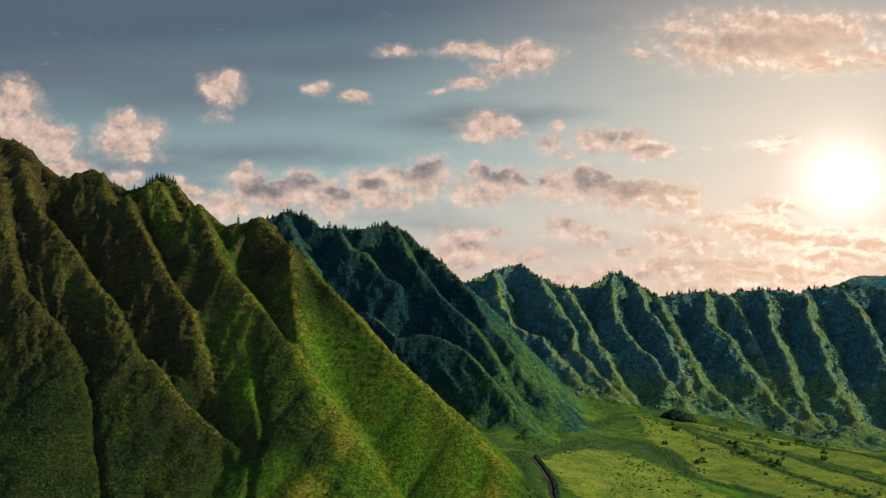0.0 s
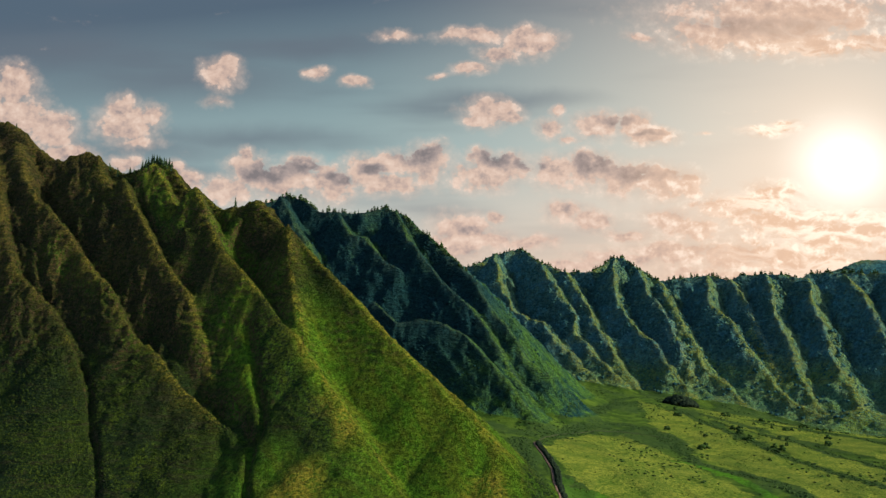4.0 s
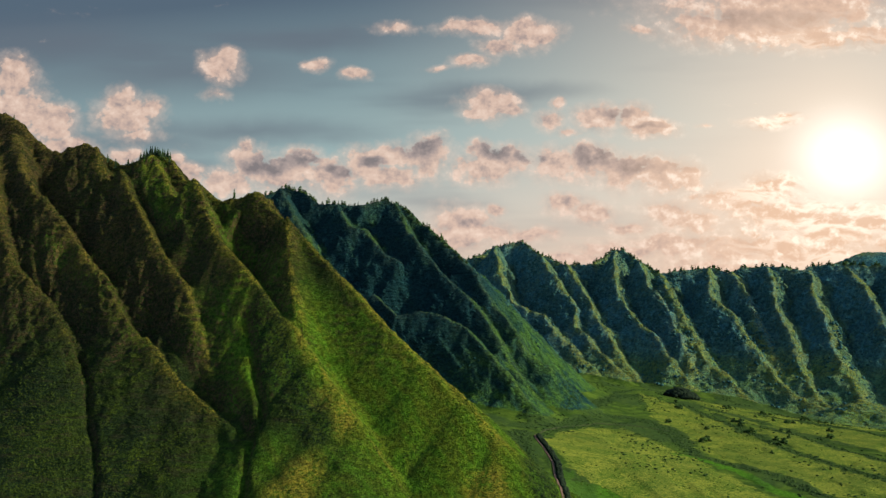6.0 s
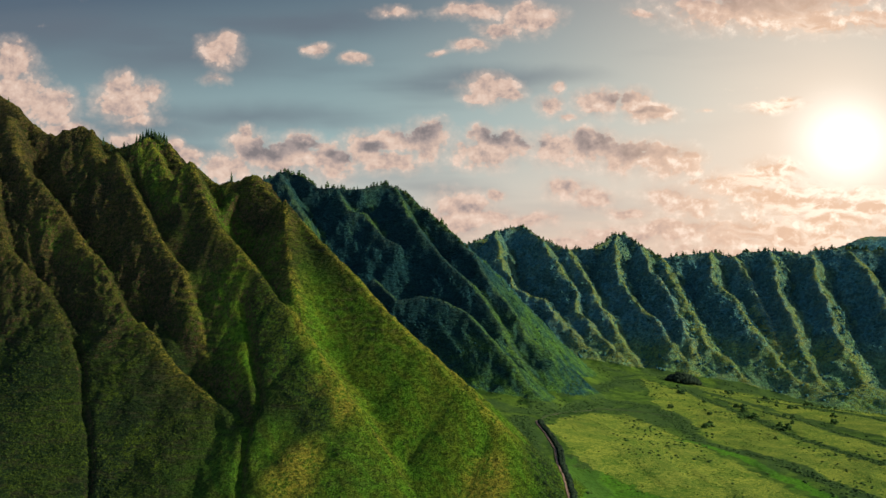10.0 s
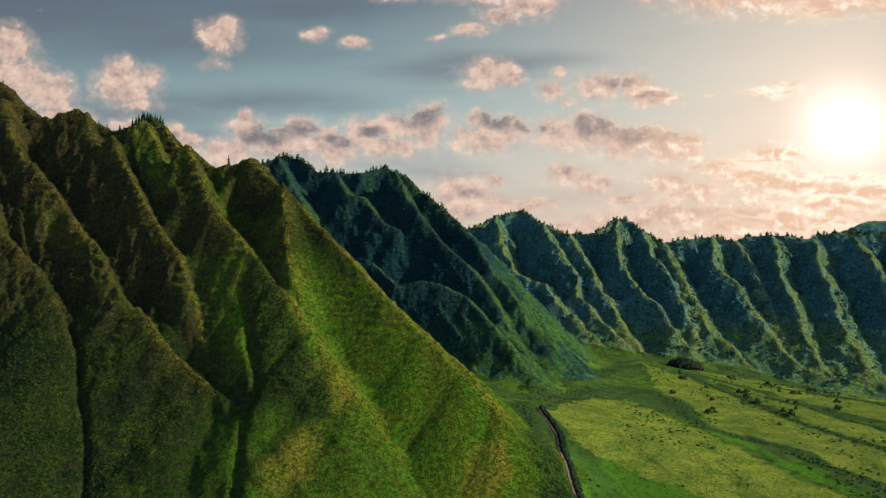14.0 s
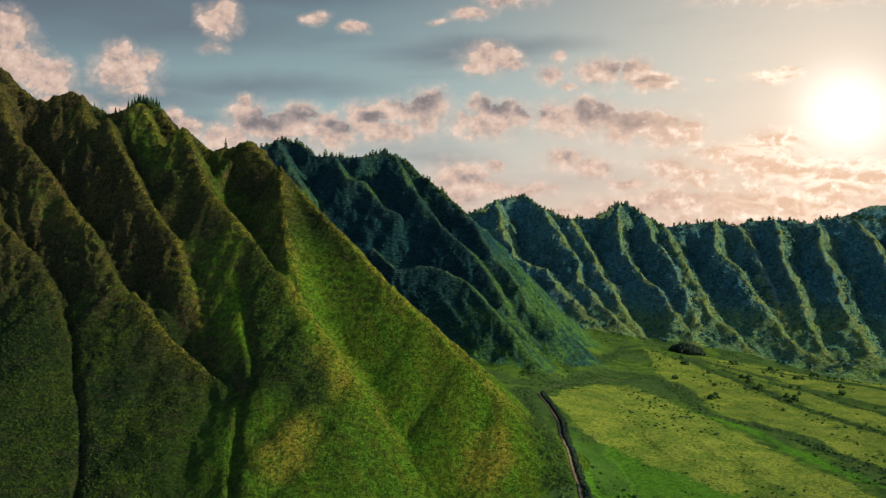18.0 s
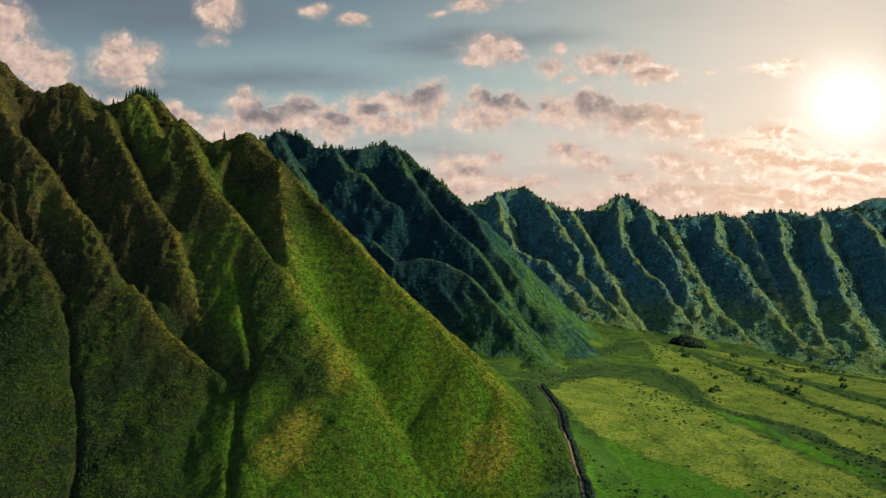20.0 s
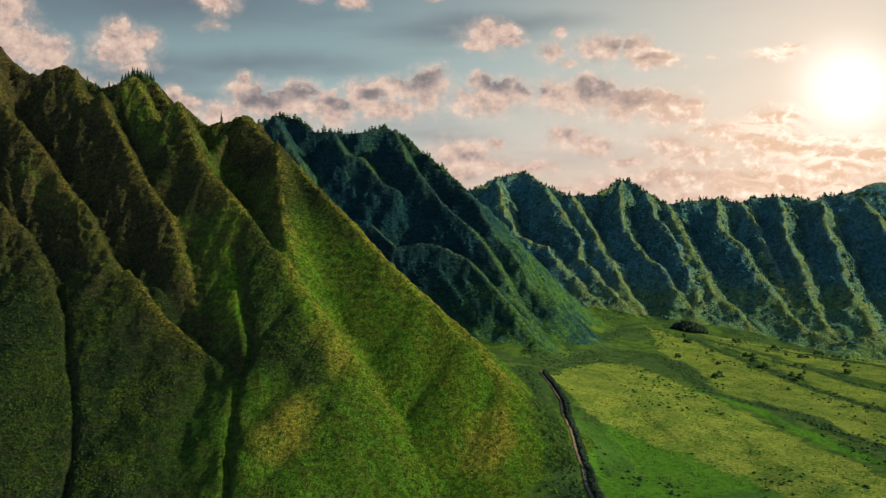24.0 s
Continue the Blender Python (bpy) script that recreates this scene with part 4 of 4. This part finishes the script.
def place(tree, x, y, turn, sink=0.4):
    tree.matrix_basis = Matrix.Translation((x, y, height(x, y) - sink)) @ Matrix.Rotation(turn, 4, "Z")


def on_line(line, share):
    """The place at a share of a line's length on the plan."""
    pts = np.array(line, float)[:, :2]
    seg = np.hypot(*np.diff(pts, axis=0).T)
    at = share * seg.sum()
    for (a, b, s) in zip(pts, pts[1:], seg):
        if at <= s:
            return a + (b - a) * at / s
        at -= s
    return pts[-1]


def crest_top(x, y, reach=14):
    """The highest ground close to a place: where a tree on the skyline stands."""
    best = max(((height(x + dx, y + dy), x + dx, y + dy) for dx in (-reach, -reach / 2, 0, reach / 2, reach) for dy in (-reach, 0, reach)))
    return best[1], best[2]


rng = random.Random(7)
CRESTS = {r[0]: r[4] for r in RIDGES if r[1] == "crest"}
pines = [conifer(rng, t, w) for t, w in ((15, 3.6), (17, 3.4), (12, 3.6))]
first = set()


def put(kinds, k, x, y, size, label="", group=""):
    kind = kinds[k % len(kinds)]
    if k % len(kinds) not in first and kinds is pines:
        first.add(k % len(kinds))
        place(kind, x, y, rng.uniform(0, 6))
        return kind
    ob = stand(kind, x, y, rng.uniform(0, 6), size, 1.0)
    return tagged(ob, label, group=group)


# the pines on the near crest: one close group and a few lone ones
PINES = [(-493, 1303), (-476, 1289), (-456, 1284), (-449, 1280), (-437, 1281), (-431, 1279), (-433, 1284), (-425, 1280), (-421, 1283),
         (-417, 1279), (-413, 1282), (-408, 1276), (-402, 1270), (-396, 1264), (-388, 1256), (-709, 1463), (-276, 1173)]
PINES += [(-438 + 1.9 * k + rng.uniform(-1, 1), 1283 - 0.55 * max(0, k - 14) * 2 + rng.uniform(-4, 4)) for k in range(26)]
for k, (x, y) in enumerate(PINES):
    put(pines, k, x, y, rng.uniform(0.62, 1.0))

# the wooded tops of the dark mountain and of the far range
crown_trees = [broadleaf(rng, 13, 5.6, "tree", 18), broadleaf(rng, 16, 5.6, "tree", 18), broadleaf(rng, 11, 6.2, "tree", 18)]
for tree, (x, y) in zip(crown_trees, ((-330, 2010), (-250, 1950), (-130, 1910))):
    x, y = crest_top(x, y)
    place(tree, x, y, 0.0)
    tagged(tree, "dark leafy tree standing on the mountain skyline", "tree", "trees along the skyline")
for line, lo, hi, count in ((CRESTS["mid"], 0.30, 1.0, 220), (CRESTS["far"], 0.17, 0.62, 290)):
    for k in range(count):
        x, y = on_line(line, lo + (hi - lo) * (k + rng.uniform(-0.6, 0.6)) / count)
        x, y = crest_top(x + rng.uniform(-4, 4), y + rng.uniform(-8, 8), 10)
        if k % 5 == 0 or (line is CRESTS["mid"] and k % 2):
            put(pines, 3 + k, x, y, rng.uniform(0.4, 0.75), "dark pointed conifer on the mountain skyline", "conifers along the skyline")
        else:
            put(crown_trees, k, x, y, rng.uniform(0.4, 0.85))

# single trees and bushes on the valley floor
bush_a, bush_b = broadleaf(rng, 6.5, 4.2, "bush", 12), broadleaf(rng, 5.0, 4.6, "bush", 12)
LONE = [(423, 1473), (440, 1309), (455, 1200), (347, 1388), (405, 1560), (470, 1420), (520, 1500), (500, 1330), (560, 1440), (390, 1330),
        (600, 1500), (540, 1250), (480, 1250), (575, 1330), (632, 1462), (430, 1660), (520, 1640), (580, 1600), (410, 1120), (350, 1210)]
for k, (x, y) in enumerate(LONE):
    for j in range(1 + k % 3):
        px, py = x + j * rng.uniform(-12, 12), y + j * rng.uniform(-20, 20)
        kind = (bush_a, bush_b)[(k + j) % 2]
        if k < 2 and j == 0:
            place(kind, px, py, 1.0, 0.8)
            tagged(kind, "dark green round bush on the valley grass", "bush", "bushes in the valley")
        else:
            stand(kind, px, py, rng.uniform(0, 6), rng.uniform(0.7, 1.7), 0.8)

# the dark round thicket at the foot of the far range
rows = []
for k in range(90):
    a, r = rng.uniform(0, 6.283), rng.random() ** 0.5
    x, y = 476 + 30 * r * math.cos(a), 1800 + 34 * r * math.sin(a)
    s = rng.uniform(4.5, 7.5)
    rows.append((x, y, height(x, y) + 3 + 11 * (1 - r * r), s, s * 0.85, a, k))
tagged(new("thicket", joined("thicket", ROUND, rows, leaf_hedge_shaded)), "dense dark rounded thicket of trees at the mountain foot", "thicket", kind="stuff")


def scatter(name, label, area, count, mat, sizes, want, shapes, flat=0.8, seed=1):
    """Shrubs strewn over a part of the plan where want(x, y) says."""
    r = np.random.RandomState(seed)
    x = r.uniform(area[0], area[1], count * 6)
    y = r.uniform(area[2], area[3], count * 6)
    keep = np.nonzero(r.random_sample(count * 6) < want(x, y))[0][:count]
    rows = []
    for i in keep:
        s = sizes[0] + (sizes[1] - sizes[0]) * r.random_sample() ** 2
        rows.append((x[i], y[i], height(x[i], y[i]) + 0.25 * s * flat, s, s * flat, r.uniform(0, 6.28), i))
    return tagged(new(name, joined(name, shapes, rows, mat)), label, "shrubs", kind="stuff")


def cell(field, x, y):
    i = np.clip(np.searchsorted(XS, x) - 1, 0, len(XS) - 2)
    j = np.clip(np.searchsorted(YS, y) - 1, 0, len(YS) - 2)
    return field[j, i]


def near_shrubs(x, y):
    on = cell(WHO, x, y) >= 0
    return on * (0.10 + 0.9 * ramp(fbm(x / 45, y / 45, 3, 141), 0.46, 0.62)) * (1 - 0.85 * cell(GRASS_AND_SUN, x, y))


def far_trees(x, y):
    on = cell(WHO, x, y) >= 0
    return on * (0.08 + 0.9 * ramp(fbm(x / 70, y / 70, 3, 151), 0.42, 0.6)) * ramp(cell(CREST, x, y), 2, 16) * (0.12 + 0.88 * ramp(cell(GZ, x, y), 30, 120))


def hedge_bushes(x, y):
    want = np.zeros(x.shape)
    for width, line in HEDGES:
        want = np.maximum(want, 1.0 * (along_line(x + 10 * (fbm(x / 30, y / 30, 2, 161) - 0.5), y, line) < width * 0.8))
    return want * (along_line(x, y, TRACK) > 4)


def floor_bushes(x, y):
    on = cell(WHO, x, y) < 0
    return on * (along_line(x, y, TRACK) > 6) * (0.02 + 0.5 * ramp(fbm(x / 40, y / 90, 4, 171), 0.52, 0.62)) * np.where(inside(x, y, MEADOW), 0.6, 1.0)


scatter("slope_shrubs", "low olive-green shrubs and tufts covering the steep slope", (-640, 120, 640, 1300), 24000, leaf_slope, (0.4, 1.35), near_shrubs, SMALL, 0.7, 3)
scatter("forest_trees", "dark forest trees covering the middle mountain", (-420, 180, 1280, 2040), 3000, leaf_forest_shaded, (1.2, 2.7), far_trees, SMALL, 0.95, 4)
scatter("range_trees", "scattered dark trees and scrub on the far range", (40, 1250, 1700, 2800), 15000, leaf_far_hazed, (1.7, 4.8), far_trees, SMALL, 0.95, 5)
scatter("hedge_shrubs", "dark shrubs grown along the field edges", (60, 680, 560, 1900), 11000, leaf_bush, (0.6, 1.8), hedge_bushes, SMALL, 0.62, 6)
scatter("field_shrubs", "small dark shrubs dotted over the valley grass", (60, 900, 560, 1950), 5500, leaf_bush, (0.6, 2.2), floor_bushes, SMALL, 0.8, 7)


def meadow_tufts(x, y):
    on = inside(x, y, MEADOW) | inside(x, y, UPPER_MEADOW) | inside(x, y, LUSH)
    return on * (along_line(x, y, TRACK) > 6) * (0.05 + 0.95 * ramp(fbm(x / 14, y / 30, 4, 181), 0.5, 0.62))


scatter("grass_tufts", "dark green grass tufts speckling the meadow", (110, 480, 480, 1780), 7000, leaf_tuft, (0.3, 1.0), meadow_tufts, SMALL, 0.6, 8)


# ---- the track ----
def ribbon(name, line, half, lift, mat, label, category):
    """A strip of bare earth laid along a line on the ground, with a slightly hollow, uneven surface."""
    bm = bmesh.new()
    n, last = 260, None
    for k in range(n + 1):
        p, q = on_line(line, k / n), on_line(line, min(1, k / n + 0.004))
        o = on_line(line, max(0, k / n - 0.004))
        d = Vector((q[0] - o[0], q[1] - o[1], 0)).normalized()
        side = Vector((-d.y, d.x, 0))
        row = []
        for f in (-1.25, -1.0, -0.35, 0.35, 1.0, 1.25):
            w = half * f * (1 + 0.25 * noise.noise(Vector((k * 0.35, f * 3, half))))
            x, y = p[0] + side.x * w, p[1] + side.y * w
            z = height(x, y) + (lift if abs(f) < 1.2 else -0.6) - (0.08 if abs(f) < 0.5 else 0)
            row.append(bm.verts.new((x, y, z)))
        if last:
            for i in range(5):
                bm.faces.new((last[i], last[i + 1], row[i + 1], row[i]))
        last = row
    bmesh.ops.recalc_face_normals(bm, faces=bm.faces)
    me = bpy.data.meshes.new(name)
    bm.to_mesh(me)
    bm.free()
    me.materials.append(mat)
    return tagged(new(name, me), label, category, kind="structure")


ribbon("dirt_track", TRACK, 1.05, 0.7, track_dirt, "narrow brown dirt track along the foot of the slope", "track")
ribbon("footpath", TRAIL, 0.9, 0.4, path_earth, "thin dark earth footpath curving round the meadow", "path")

# the dark hedge beside the track
rows = []
for k in range(1500):
    p = on_line(TRACK, 0.01 + 0.91 * k / 1500)
    s = rng.uniform(1.3, 2.4)
    x, y = p[0] + 3.9 + rng.uniform(-1.2, 3.0), p[1] + rng.uniform(-2, 2)
    rows.append((x, y, height(x, y) + 1.2, s, s * 1.2, k, k))
tagged(new("track_hedge", joined("track_hedge", SMALL, rows, leaf_hedge_shaded)), "dark dense hedge running beside the dirt track", "hedge", kind="stuff")
